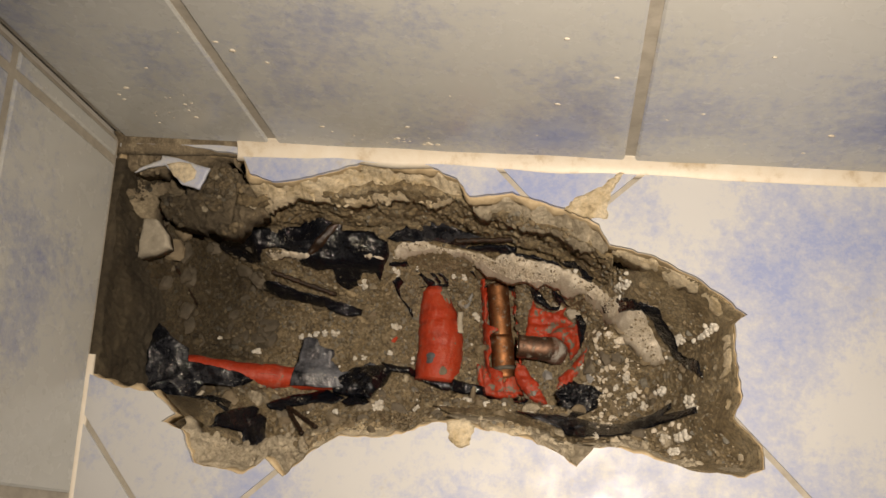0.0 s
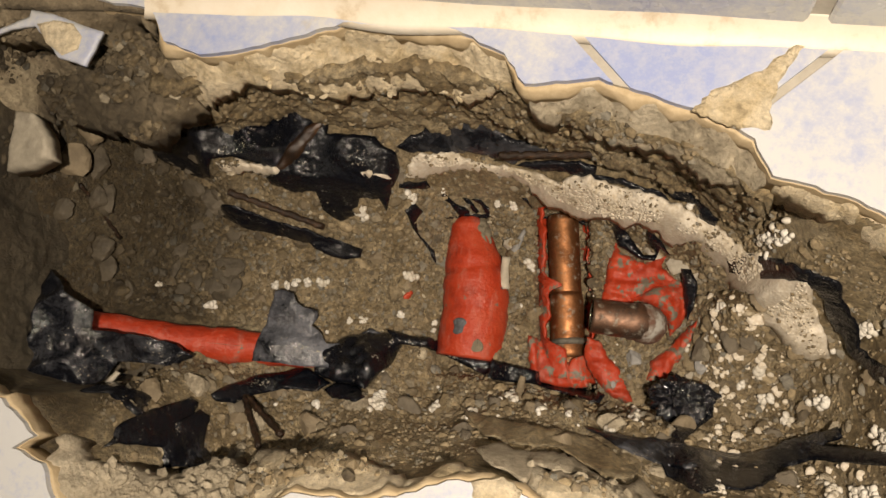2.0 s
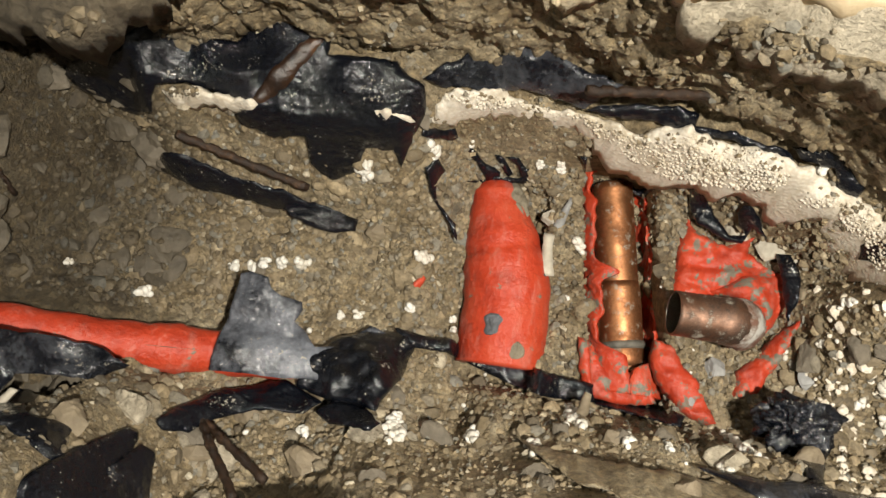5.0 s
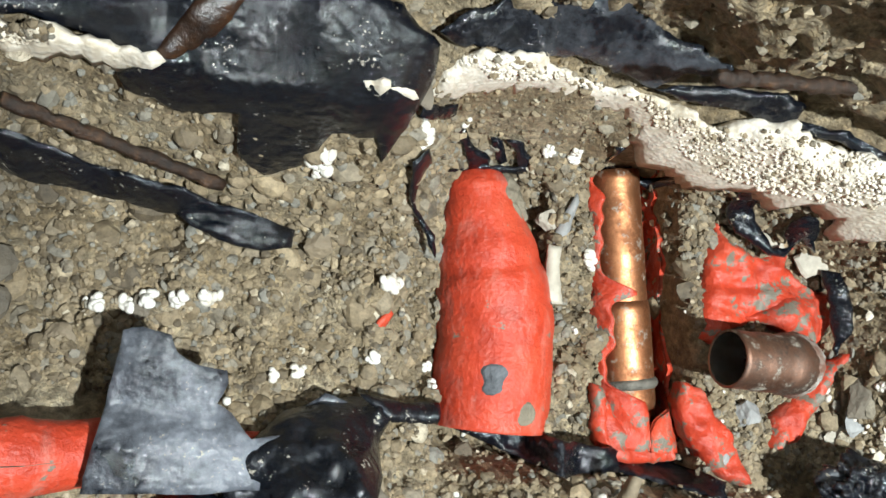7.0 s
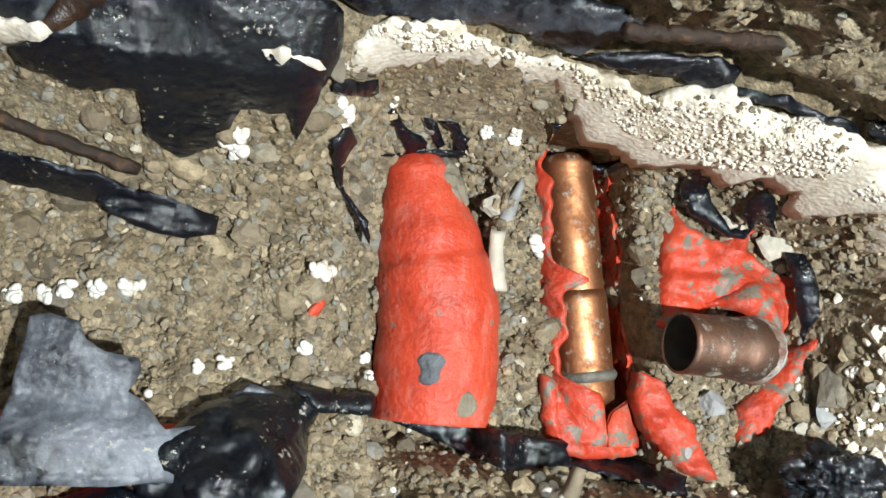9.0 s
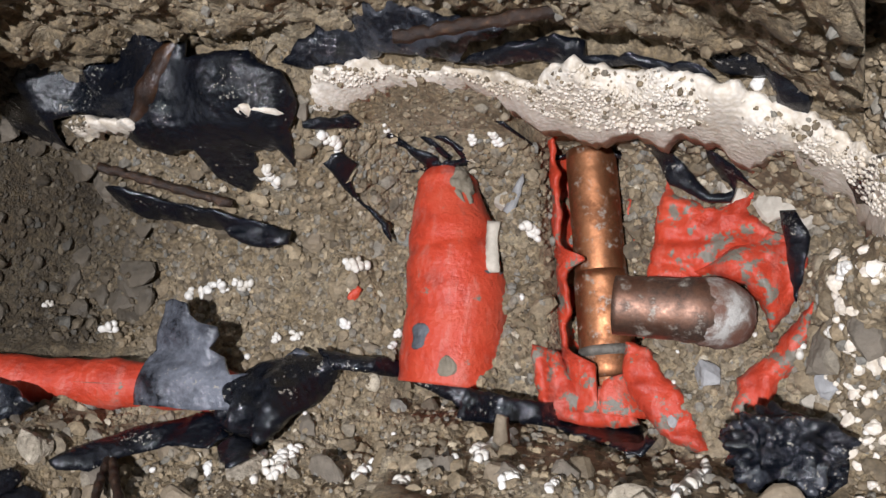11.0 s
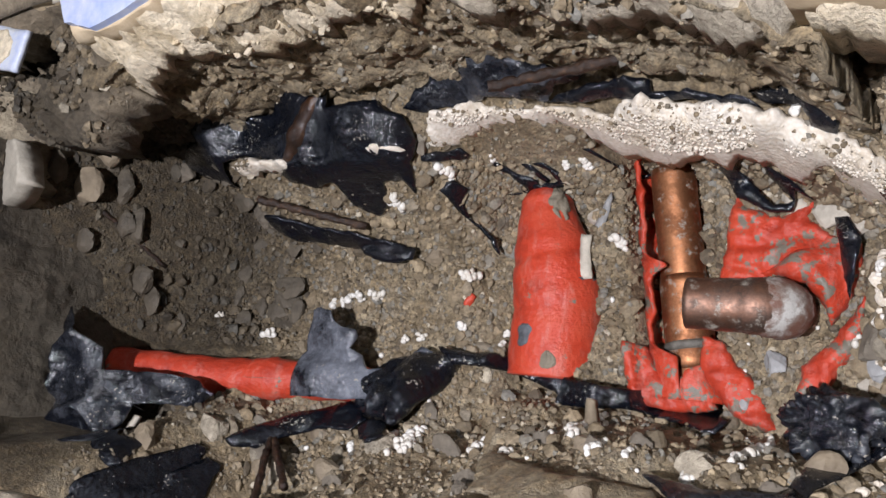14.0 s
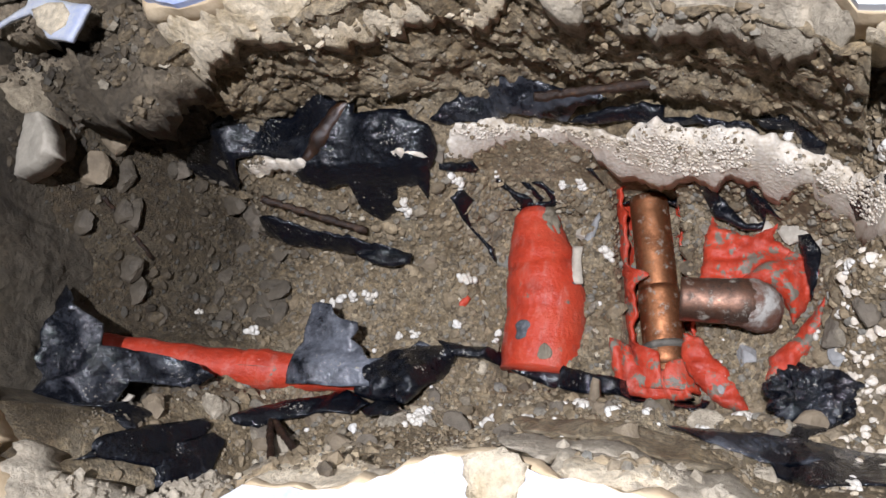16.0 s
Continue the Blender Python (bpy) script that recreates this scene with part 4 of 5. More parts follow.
def bank_face():
    """The overhanging earth face between the broken screed and the film below it."""
    nx, nz = 300, 64
    u, v = np.meshgrid(np.linspace(-0.024, 0.196, nx), np.linspace(0, 1, nz))
    high = np.interp(u, [-0.024, -0.010, 0.011, 0.033, 0.056, 0.081, 0.103, 0.117, 0.130, 0.153, 0.173, 0.196], [-0.030, -0.027, -0.022, -0.021, -0.017, -0.015, -0.017, -0.024, -0.025, -0.030, -0.037, -0.050])
    low = np.interp(u, [-0.024, 0.0, 0.10, 0.14, 0.17, 0.196], [-0.024, -0.0165, -0.0150, -0.0225, -0.031, -0.046])
    y = high - 0.002 * (1 - v) + (low - high) * v + 0.0026 * grain(u, v * 0.06, 0.012, 4) + 0.0016 * np.abs(grain(u, v * 0.06, 0.005, 7)) + 0.0008 * grain(u, v * 0.06, 0.0022, 3)
    y -= 0.007 * (np.minimum(np.minimum(np.abs(grain(u, v * 0.06, 0.015, 2)), np.abs(grain(u, v * 0.06, 0.010, 6))), 0.25) - 0.15)
    z = -0.016 - 0.072 * v + 0.0015 * grain(u, v * 0.06, 0.008, 9)
    front = np.column_stack((u.ravel(), y.ravel(), z.ravel()))
    rear = front + (0, 0.006, 0)
    n = nx * nz
    faces = [(a, a + 1, a + nx + 1, a + nx) for r in range(nz - 1) for a in range(r * nx, r * nx + nx - 1)]
    faces += [(b + n, a + n, d + n, c + n) for a, b, c, d in faces]
    ring = list(range(nx)) + [r * nx + nx - 1 for r in range(1, nz)] + [(nz - 1) * nx + k for k in range(nx - 2, -1, -1)] + [r * nx for r in range(nz - 2, 0, -1)]
    faces += [(b, a, a + n, b + n) for a, b in zip(ring, ring[1:] + ring[:1])]
    return np.vstack((front, rear)), faces, front


points, faces, face_front = bank_face()
bank_wall = tagged(part("bank_face", (points, faces), EARTH), "crumbling brown earth face under the broken screed", "ground", "", "structure")


def side_face():
    """Earth and mortar against the foot of the side wall, inside the hole."""
    nx, nz = 150, 80
    u, v = np.meshgrid(np.linspace(-0.012, -0.140, nx), np.linspace(0, 1, nz))
    x = left_x(u) + 0.0022 + 0.0045 * v + 0.0022 * grain(u, v * 0.1, 0.013, 5) + 0.0014 * np.abs(grain(u, v * 0.1, 0.005, 2)) + 0.0006 * grain(u, v * 0.1, 0.002, 3)
    front = np.column_stack((x.ravel(), u.ravel(), (-0.0015 - 0.14 * v).ravel()))
    n = nx * nz
    faces = [(a, a + nx, a + nx + 1, a + 1) for r in range(nz - 1) for a in range(r * nx, r * nx + nx - 1)]
    faces += [tuple(q + n for q in reversed(f)) for f in faces]
    ring = list(range(nx)) + [r * nx + nx - 1 for r in range(1, nz)] + [(nz - 1) * nx + k for k in range(nx - 2, -1, -1)] + [r * nx for r in range(nz - 2, 0, -1)]
    faces += [(a, b, b + n, a + n) for a, b in zip(ring, ring[1:] + ring[:1])]
    return np.vstack((front, front - (0.009, 0, 0))), faces


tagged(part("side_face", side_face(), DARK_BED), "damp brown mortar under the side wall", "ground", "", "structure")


def scatter(n, seed, low, high, power, deeper=0.0):
    rnd = np.random.RandomState(seed)
    x, y = rnd.rand(n * 3) * 0.40 - 0.12, rnd.rand(n * 3) * 0.2 - 0.19
    d = inner(x, y, RIM_BACK + RIM_FRONT)
    ok = d > 0.006
    x, y, d = x[ok][:n], y[ok][:n], d[ok][:n]
    free = ~(((np.abs(x - 0.087) < 0.012) & (np.abs(y + 0.075) < 0.032)) | ((np.abs(x - 0.131) < 0.0095) & (np.abs(y + 0.075) < 0.032)) | ((np.abs(y + 0.113) < 0.0095) & (x < 0.02)) | ((np.abs(x - 0.156) < 0.018) & (np.abs(y + 0.08) < 0.006)))
    x, y, d = x[free], y[free], d[free]
    r = low + (high - low) * rnd.rand(len(x)) ** power
    r *= np.clip(d / 0.03, 0.7, 1)
    return list(zip(x, y, ground(x, y))), r




def bed_edge(name, outline, drop, slope, thick, mat, label, seed):
    """A broken ledge of screed that juts out under the tiles."""
    rim = RIM_BACK + RIM_FRONT
    high = lambda x, y: drop - slope * np.maximum(inner(x, y, rim), 0) + 0.003 * grain(x, y, 0.009, seed) + 0.016 * (np.minimum(np.minimum(np.abs(grain(x, y, 0.016, seed + 2)), np.abs(grain(x + 0.5 * y, y, 0.010, seed + 7))), 0.2) - 0.12) + 0.0034 * np.abs(grain(x, y, 0.0045, seed + 4)) + 0.0011 * grain(x, y, 0.0018, seed + 5)
    points, faces = drape(outline, lambda x, y: np.minimum(high(x, y), -0.0045 + 0 * x), 0.0, 0.0010, 0.0016, seed, 0.0035)
    half = len(points) // 2
    x, y = points[half:, 0], points[half:, 1]
    points[half:, 2] -= 1.9 * thick * (0.6 + 0.3 * grain(x, y, 0.008, seed + 1))
    ledge = tagged(part(name, (points, faces), mat), label, "screed", "broken screed", "structure")
    rnd = np.random.RandomState(seed + 50)
    pick = points[:half][rnd.permutation(half)[:900]]
    low = inner(pick[:, 0], pick[:, 1], rim) > 0.004 + 0.006 * rnd.rand(len(pick))
    pick = pick[low & (grain(pick[:, 0], pick[:, 1], 0.012, seed) > -0.35)]
    if len(pick) > 20:
        dirt = part("clinging_grit", heap([tuple(q) for q in pick], 0.0005 + 0.0022 * rnd.rand(len(pick)) ** 3, 1, seed, 0.7, 0.3, 0.6), mat if seed % 2 else GRAVEL, ledge, "loose grit on the screed", False)
        dirt["kind"] = "stuff"
    return ledge


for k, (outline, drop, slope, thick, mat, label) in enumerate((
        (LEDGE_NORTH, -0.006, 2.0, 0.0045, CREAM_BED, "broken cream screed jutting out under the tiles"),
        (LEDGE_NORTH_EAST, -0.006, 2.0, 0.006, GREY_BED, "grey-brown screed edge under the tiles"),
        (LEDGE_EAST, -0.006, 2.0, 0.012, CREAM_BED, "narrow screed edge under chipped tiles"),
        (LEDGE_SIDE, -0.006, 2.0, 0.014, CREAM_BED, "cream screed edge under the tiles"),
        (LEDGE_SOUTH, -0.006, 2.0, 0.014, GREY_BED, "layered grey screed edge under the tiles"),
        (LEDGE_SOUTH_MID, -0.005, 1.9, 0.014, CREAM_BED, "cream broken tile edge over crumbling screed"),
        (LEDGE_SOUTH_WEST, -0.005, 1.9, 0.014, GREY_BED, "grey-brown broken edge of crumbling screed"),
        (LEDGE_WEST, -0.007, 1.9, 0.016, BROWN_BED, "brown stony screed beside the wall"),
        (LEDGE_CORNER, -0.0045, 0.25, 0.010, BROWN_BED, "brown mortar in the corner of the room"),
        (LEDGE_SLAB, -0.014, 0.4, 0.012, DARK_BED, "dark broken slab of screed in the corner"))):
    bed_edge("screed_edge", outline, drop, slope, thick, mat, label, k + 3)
slab_top = lambda x, y: lie(x, y) + 0.0035 + 0.014 * (np.minimum(np.minimum(np.abs(grain(x, y, 0.016, 4)), np.abs(grain(x, y, 0.011, 9))), 0.22) - 0.13) + 0.0022 * grain(x, y, 0.007, 6) + 0.0022 * np.abs(grain(x, y, 0.004, 3)) + 0.0008 * grain(x, y, 0.002, 5)
for outline, lift, mat, label in ((BANK_SLAB, 0.0, EARTH, "cracked brown layer of screed lying on the bank"), (BANK_LAYER, 0.0035, GREY_BED, "upper grey layer of cracked screed in the bank")):
    tagged(part("screed_slab", drape(outline, lambda x, y, u=lift: slab_top(x, y) + u + 0.003, 0.006, 0.0010, 0.0012, 8, 0.0012), mat), label, "screed", "broken screed")
bit = part("tile_remnant", drape(GLAZE_BIT, lambda x, y: -0.0026 + 0.0002 * grain(x, y, 0.006, 2), 0.0018, 0.0015, 0.0004, 5, 0.0004), FLOOR_GLAZE)
tagged(bit, "last white corner of a broken floor tile left on mortar", "tile", "", "structure")
part("chipped_spot", drape(GLAZE_CHIP, lambda x, y: -0.0019 + 0.0002 * grain(x, y, 0.004, 3), 0.001, 0.0012, 0.0004, 5, 0.0003), CREAM_BED, bit, "cream spot where the glaze has chipped off")

p, r = scatter(26000, 11, 0.0004, 0.0015, 2.2)
tagged(part("grit", heap(p, r, 1, 12, 0.7, 0.25, 0.5), GRAVEL, None, "", False), "loose brown grit and sand lumps in the hole", "gravel", "", "stuff")
p, r = scatter(3000, 21, 0.0013, 0.0042, 2.6)
px, py = np.array(p)[:, 0], np.array(p)[:, 1]
bare = (r < 0.0018) | np.all([inner(px, py, q) < 0.0015 for q in (FOAM_BACK, FOAM_EAST, SHEET_FOLDED, SHEET_UPPER, BAR_STRIP, LONG_STRIP, CRUSHED, FRONT_FILM, LEFT_STRIP, FLAP, WEST_FILM, LOWER_STRIP, RED_UPPER, RED_BOW, RED_TONGUE, RED_FOOT, RED_FLANK)], axis=0)
p, r = [q for q, b in zip(p, bare) if b], r[bare]
tagged(part("gravel", heap(p, r, 2, 22, 0.6, 0.34, 1.32), GRAVEL, None, "", False), "mixed brown and grey gravel bedded in earth", "gravel", "", "stuff")

rnd = np.random.RandomState(63)
pick = face_front[rnd.permutation(len(face_front))[:1900]] + (0, 0.0002, 0)
cling = part("clinging_grit", heap([tuple(q) for q in pick], 0.0004 + 0.0013 * rnd.rand(len(pick)) ** 3, 1, 64, 0.9, 0.3, 0.6), GRAVEL, bank_wall, "grit in the earth face", False)
cling["kind"] = "stuff"

rnd = np.random.RandomState(61)
x, y = rnd.uniform(0.055, 0.205, 5200), rnd.uniform(-0.058, -0.034, 5200)
p = list(zip(x, y, ground(x, y)))
tagged(part("bank_grit", heap(p, 0.0006 + 0.0013 * rnd.rand(len(x)) ** 2.2, 1, 62, 0.8, 0.25, 0.6), GRAVEL, None, "", False), "brown grit clinging to the steep back of the hole", "gravel", "", "stuff")

# ---- pipes ----
red_pipe = thing("wrapped_pipe", "thick pipe wrapped in scuffed red plastic coating, half buried", "pipe", (0.087, -0.07, -0.1345))
line, radii = [], []
for k in range(81):
    f = k / 80
    y = -0.0385 - 0.0665 * f
    r = 0.0085 + 0.0067 * float(ease(f, -0.10, 0.52)) - 0.0006 * (1 - float(ease(f, 0.40, 0.42)))
    r = r * min(1.0, math.sqrt(0.35 + 9 * f)) + 0.00016 * math.sin(f * 44) + 0.0002 * math.sin(f * 23 + 1) + 0.0003 * float(ease(f, 0.66, 0.67))
    line.append((0.0805 + 0.0085 * float(ease(f, 0.0, 0.7)) - 0.087, y + 0.07, -0.001 * (1 - f)))
    radii.append(float(r))
pts, fcs = tube(line, radii, 64, True, 0.006, 5)
part("coating", (pts, fcs), RED, red_pipe)


def scab(line, radii, first, last, low, high, lift, seed):
    """A ragged thin patch on a round bar, from step to step and from angle to angle (0: east, 90: up)."""
    rows, m, pts, faces = last - first + 1, 18, [], []
    for k in range(rows):
        p, r = line[first + k], radii[first + k]
        f = k / (rows - 1)
        wave = lambda size, u: float(grain(np.array([k * 0.0009]), np.array([u + 0.1 * seed]), size, seed)[0])
        pinch = max(0.05, 1 - (2 * f - 1) ** 2) ** 0.35 * (0.8 + 0.4 * wave(0.003, 0.0))
        mid, half = (low + high) / 2 + (high - low) * 0.22 * wave(0.004, 0.05), (high - low) / 2 * pinch
        for j in range(m + 1):
            a = radians(mid + half * (2 * j / m - 1))
            edge = 1 - abs(2 * j / m - 1) ** 4
            q = r + lift * edge * pinch * (0.7 + 0.6 * float(grain(np.array([k * 0.004]), np.array([j * 0.004]), 0.009, seed)[0])) - 0.0002 * (1 - edge)
            pts.append((p[0] + math.cos(a) * q, p[1], p[2] + math.sin(a) * q))
    for k in range(rows - 1):
        for j in range(m):
            a = k * (m + 1) + j
            faces.append((a, a + 1, a + m + 2, a + m + 1))
    return shut(pts, faces, 0.0006)


part("bare_patch", scab(line, radii, 2, 44, -8, 58, 0.0006, 3), MUD_FILM, red_pipe, "grey-black patch where the red coating is torn off")
part("mud_smear", scab(line, radii, 60, 69, 92, 128, 0.0005, 5), MUD_FILM, red_pipe, "grey mud smear")
part("mud_smear", scab(line, radii, 70, 77, 58, 82, 0.0006, 7), MUD, red_pipe, "caked brown mud")
part("mud_smear", scab(line, radii, 0, 16, 5, 55, 0.0028, 8), MUD, red_pipe, "caked brown mud")

copper_pipe = thing("copper_pipe", "bright copper water pipe laid bare inside a torn red sleeve", "pipe", (0.1292, -0.066, -0.1450))
part("tube", tube(along((-0.0067, 0.034, 0.0004), (0.0047, -0.0355, 0.0003), 30, 0.0002, 3), [0.0074] * 31, 40), COPPER, copper_pipe)
part("socket", tube(along((-0.0007, -0.002, 0.0003), (0.0042, -0.032, 0.0003), 12), [0.0075] + [0.0079] * 11 + [0.0075], 40), COPPER, copper_pipe, "copper socket fitting")
part("solder_ring", tube(along((0.0030, -0.0232, 0.0004), (0.0035, -0.0260, 0.0004), 4), [0.0079, 0.0084, 0.0086, 0.0084, 0.0079], 40), SOLDER, copper_pipe, "dull grey solder ring")


def sleeve(axis_a, axis_b, radius, thick, n=90):
    """A torn tube: a wall of coating with an opening above that varies along its length."""
    a, b = np.array(axis_a), np.array(axis_b)
    outer, faces = [], []
    m = 44
    for k in range(n + 1):
        f = k / n
        ragged = 0.05 * math.sin(k * 0.83) + 0.14 * math.sin(k * 0.21) + 0.25 * float(grain(np.array([k * 0.01]), np.array([0.37]), 0.05, 4)[0])
        open_l = 0.80 + 0.6 * ragged - 1.2 * float(ease(f, 0.78, 0.88)) - 0.8 * float(ease(f, 0.03, 0.0))
        open_r = 1.4 - 0.7 * ragged - 1.5 * float(ease(f, 0.80, 0.90)) + 0.15 * math.sin(f * 17) * (f < 0.8) - 0.6 * float(ease(f, 0.06, 0.0))
        bridge = 0.75 * math.exp(-((f - 0.47) / 0.035) ** 2)
        open_l -= bridge
        low, high = math.pi / 2 + max(open_l, 0.02), math.pi / 2 + 2 * math.pi - max(open_r, 0.02)
        for s in range(m + 1):
            ang = low + (high - low) * s / m
            r = radius * (1 + 0.03 * math.sin(k * 0.4 + s * 0.6) + 0.02 * math.sin(s * 1.7 + k * 0.9))
            for depth in (0, thick):
                c = a + (b - a) * f
                outer.append((c[0] - math.cos(ang) * (r - depth) * -1, c[1], c[2] + math.sin(ang) * (r - depth)))
    row = 2 * (m + 1)
    for k in range(n):
        for s in range(m):
            o = k * row + 2 * s
            faces.append((o, o + row, o + row + 2, o + 2))
            faces.append((o + 1, o + 3, o + row + 3, o + row + 1))
        for o in (k * row, k * row + 2 * m):
            faces.append((o, o + 1, o + row + 1, o + row))
    for k in (0, n):
        for s in range(m):
            o = k * row + 2 * s
            faces.append((o, o + 2, o + 3, o + 1))
    return outer, faces


part("sleeve", sleeve((-0.0070, 0.0375, 0.0005), (0.0056, -0.042, 0.0005), 0.0128, 0.0014), SPECKLED_RED, copper_pipe, "torn red plastic sleeve")

stub = thing("copper_elbow", "tarnished brown copper elbow with an open cut end", "pipe", (0.156, -0.0805, -0.1135))

line = [(-0.0138 + 0.0165 * k / 12, -0.0005, 0.0022 - 0.0022 * k / 12) for k in range(13)]
for k in range(1, 12):
    a = radians(90) * k / 11
    line.append((0.0027 + 0.0075 * math.sin(a), -0.0005 + 0.0005 * k / 11, -0.0085 * (1 - math.cos(a))))
line.append((0.0102, 0.0, -0.028))
sizes = [0.0073] * 6 + [0.0075] * 6 + [0.0079] * (len(line) - 12)
pts, fcs = tube(line, sizes, 40, False, 0.01, 8)
inn, ifc = tube(line[:9], [0.0067] * 9, 40, False)
shift = len(pts)
fcs = fcs + [(s, shift + s, shift + (s + 1) % 40, (s + 1) % 40) for s in range(40)]
part("elbow", (list(pts) + list(inn), fcs), OLD_COPPER, stub)
part("bore", (list(inn), [tuple(reversed(f)) for f in ifc]), TIN, stub, "tinned bright inside of the pipe")
part("solder_ring", tube([(0.0040 + 0.0062 * math.sin(radians(15 * k)), -0.0003, -0.0004 - 0.0085 * (1 - math.cos(radians(15 * k)))) for k in range(1, 7)], [0.0079, 0.0084, 0.0082, 0.0085, 0.0083, 0.0079], 36, False, 0.08, 3), CRUST, stub, "pale grey mineral crust")

west_pipe = thing("slim_pipe", "slim red coated pipe running under torn black film", "pipe", (-0.02, -0.1160, -0.1060))
line = [(-0.060 + 0.112 * k / 50, -0.0012 + 0.0035 * float(ease(k / 50, 0.3, 0.9)), float(slim_level(-0.080 + 0.112 * k / 50)) + 0.105) for k in range(51)]
sizes = [float(0.0073 + 0.0003 * math.sin(k * 0.9) + 0.0008 * ease(k / 50, 0.50, 0.52) * ease(-k / 50, -0.60, -0.58) - 0.002 * ease(k / 50, 0.8, 1)) for k in range(51)]
part("coating", tube(line, sizes, 36, True, 0.015, 9), RED, west_pipe)
part("mud_smear", scab(line, sizes, 26, 33, 65, 120, 0.0010, 4), MUD, west_pipe, "caked brown mud")
part("mud_smear", scab(line, sizes, 18, 30, 175, 235, 0.0016, 6), MUD, west_pipe, "caked brown mud")

for name, outline, level, dome, hump, label in (("red_shell", RED_UPPER, -0.130, 0.007, 0.004, "muddy torn red coating behind the copper elbow"),
                                                ("red_shell", RED_BOW, -0.129, 0.009, 0.005, "curved piece of torn red coating round the elbow"),
                                                ("red_shell", RED_TONGUE, -0.1275, 0.0, 0.0022, "narrow tongue of torn red coating"),
                                                ("red_shell", RED_FOOT, -0.1335, 0.0, 0.0022, "ragged foot of torn red coating below the copper pipe"),
                                                ("red_shell", RED_FLANK, -0.1265, 0.002, 0.004, "broad muddy flake of torn red coating"),
                                                ("red_splinter", RED_SPLINTER, -0.2, 0.0, 0.0008, "small splinter of red coating on the earth")):
    high = lambda x, y, z=level, t=dome, h=hump, q=len(label): np.maximum(lie(x, y) + 0.002 + h * 0.5, z + t * np.exp(-((x - 0.169) / 0.011) ** 2 - ((y + 0.071) / 0.010) ** 2)) + (folds(x, y, q, 0.0009, 0.008) + 0.0010 * grain(x, y, 0.003, 4)) * (h > 0.002)
    ob = part(name, drape(outline, high, 0.005 if hump > 0.002 else 0.001, 0.0009, 0.0009, len(label), hump), MUDDY_RED if hump > 0.001 else RED)
    tagged(ob, label, "pipe coating", "torn red coating")

# ---- black film ----
for name, outline, lift, fold, size, mat, label in (
        ("black_film", SHEET_FOLDED, -1, 0.0036, 0.020, FILM, "large sheet of folded glossy black plastic film"),
        ("black_film", SHEET_UPPER, -1, 0.0026, 0.016, DUST_SHEEN_FILM, "dusty black plastic film under the broken screed"),
        ("film_strip", STRIP_UPPER, -1, 0.0015, 0.012, FILM, "thin strip of black film along the hole's side"),
        ("film_strip", BLACK_EAST, -1, 0.002, 0.012, FILM, "torn black film under the screed edge"),
        ("film_scrap", FILM_TAB, -1, 0.001, 0.008, FILM, "small tab of black film at the foam's end"),
        ("film_stain", RUST_FOLD, -1, 0.0036, 0.020, RUSTY_FILM, "rust-stained brown fold of black film"),
        ("film_strip", STRIP_RIGHT, 0.006, 0.0015, 0.012, FILM, "ragged strip of black film beside white foam"),
        ("film_strip", BAR_STRIP, 0.004, 0.0018, 0.010, FILM, "narrow curled strip of black film on the earth"),
        ("film_strip", LONG_STRIP, 0.0072, 0.0018, 0.012, FILM, "long strip of black film below the pipes"),
        ("film_strip", LOWER_STRIP, 0.004, 0.0018, 0.014, DUST_SHEEN_FILM, "wide strip of dusty black film in the bank"),
        ("film_strip", EDGE_STRIP, 0.004, 0.0018, 0.012, FILM, "twisted strip of black film beside crumpled plastic"),
        ("film_strip", LEFT_PATCH, 0.004, 0.0015, 0.014, DUST_SHEEN_FILM, "flat patch of black film under rubble"),
        ("film_strip", FRONT_FILM, 0.005, 0.0025, 0.014, FILM, "creased sheet of black film in the front bank"),
        ("film_strip", WEST_FILM, 0.004, 0.0022, 0.014, FILM, "crumpled black film below the torn flap"),
        ("film_strip", LEFT_STRIP, 0.004, 0.0018, 0.012, FILM, "crushed strip of black film below the flap"),
        ("film_scrap", CURL, 0.006, 0.0015, 0.008, FILM, "small round curl of black film"),
        ("film_scrap", TANGLE, 0.004, 0.0012, 0.006, FILM, "small curl of black film beside the red pipe"),
        ("tar_scrap", TAR_TOP, 0.006, 0.0012, 0.008, FILM, "black tarry edge over the copper pipe"),
        ("tar_scrap", TAR_RIGHT, 0.006, 0.0015, 0.008, FILM, "glossy black tarry scrap above red coating"),
        ("tar_scrap", TAR_EAST, 0.006, 0.0015, 0.008, FILM, "black tarry lump in the rubble"),
        ("net_scrap", NET_A, 0.0, 0.0006, 0.006, FILM, "scrap of black plastic netting"),
        ("net_scrap", NET_B, 0.0, 0.0006, 0.006, FILM, "scrap of black plastic netting"),
        ("net_scrap", NET_C, 0.0, 0.0006, 0.006, FILM, "scrap of black plastic netting"),
        ("net_scrap", NET_D, 0.0, 0.0006, 0.006, FILM, "long scrap of black plastic netting"),
        ("film_strip", TAR_SOUTH, 0.004, 0.0015, 0.010, FILM, "torn black film in the front bank")):
    seed = 9 if fold == 0.0036 else len(label) % 17 + 2
    high = lambda x, y, u=lift, t=fold, s=size, q=seed, m=mat: (shelf(x, y) + (0.0048 if m is RUSTY_FILM else 0.004) + 0.5 * t if u < 0 else lie(x, y) + u + 0.0022) + folds(x, y, q, t, s)
    ob = part(name, drape(outline, high, 0.0007, 0.0014, 0.0007, seed, 0.0012), mat)
    tagged(ob, label, "plastic film", "torn black film")

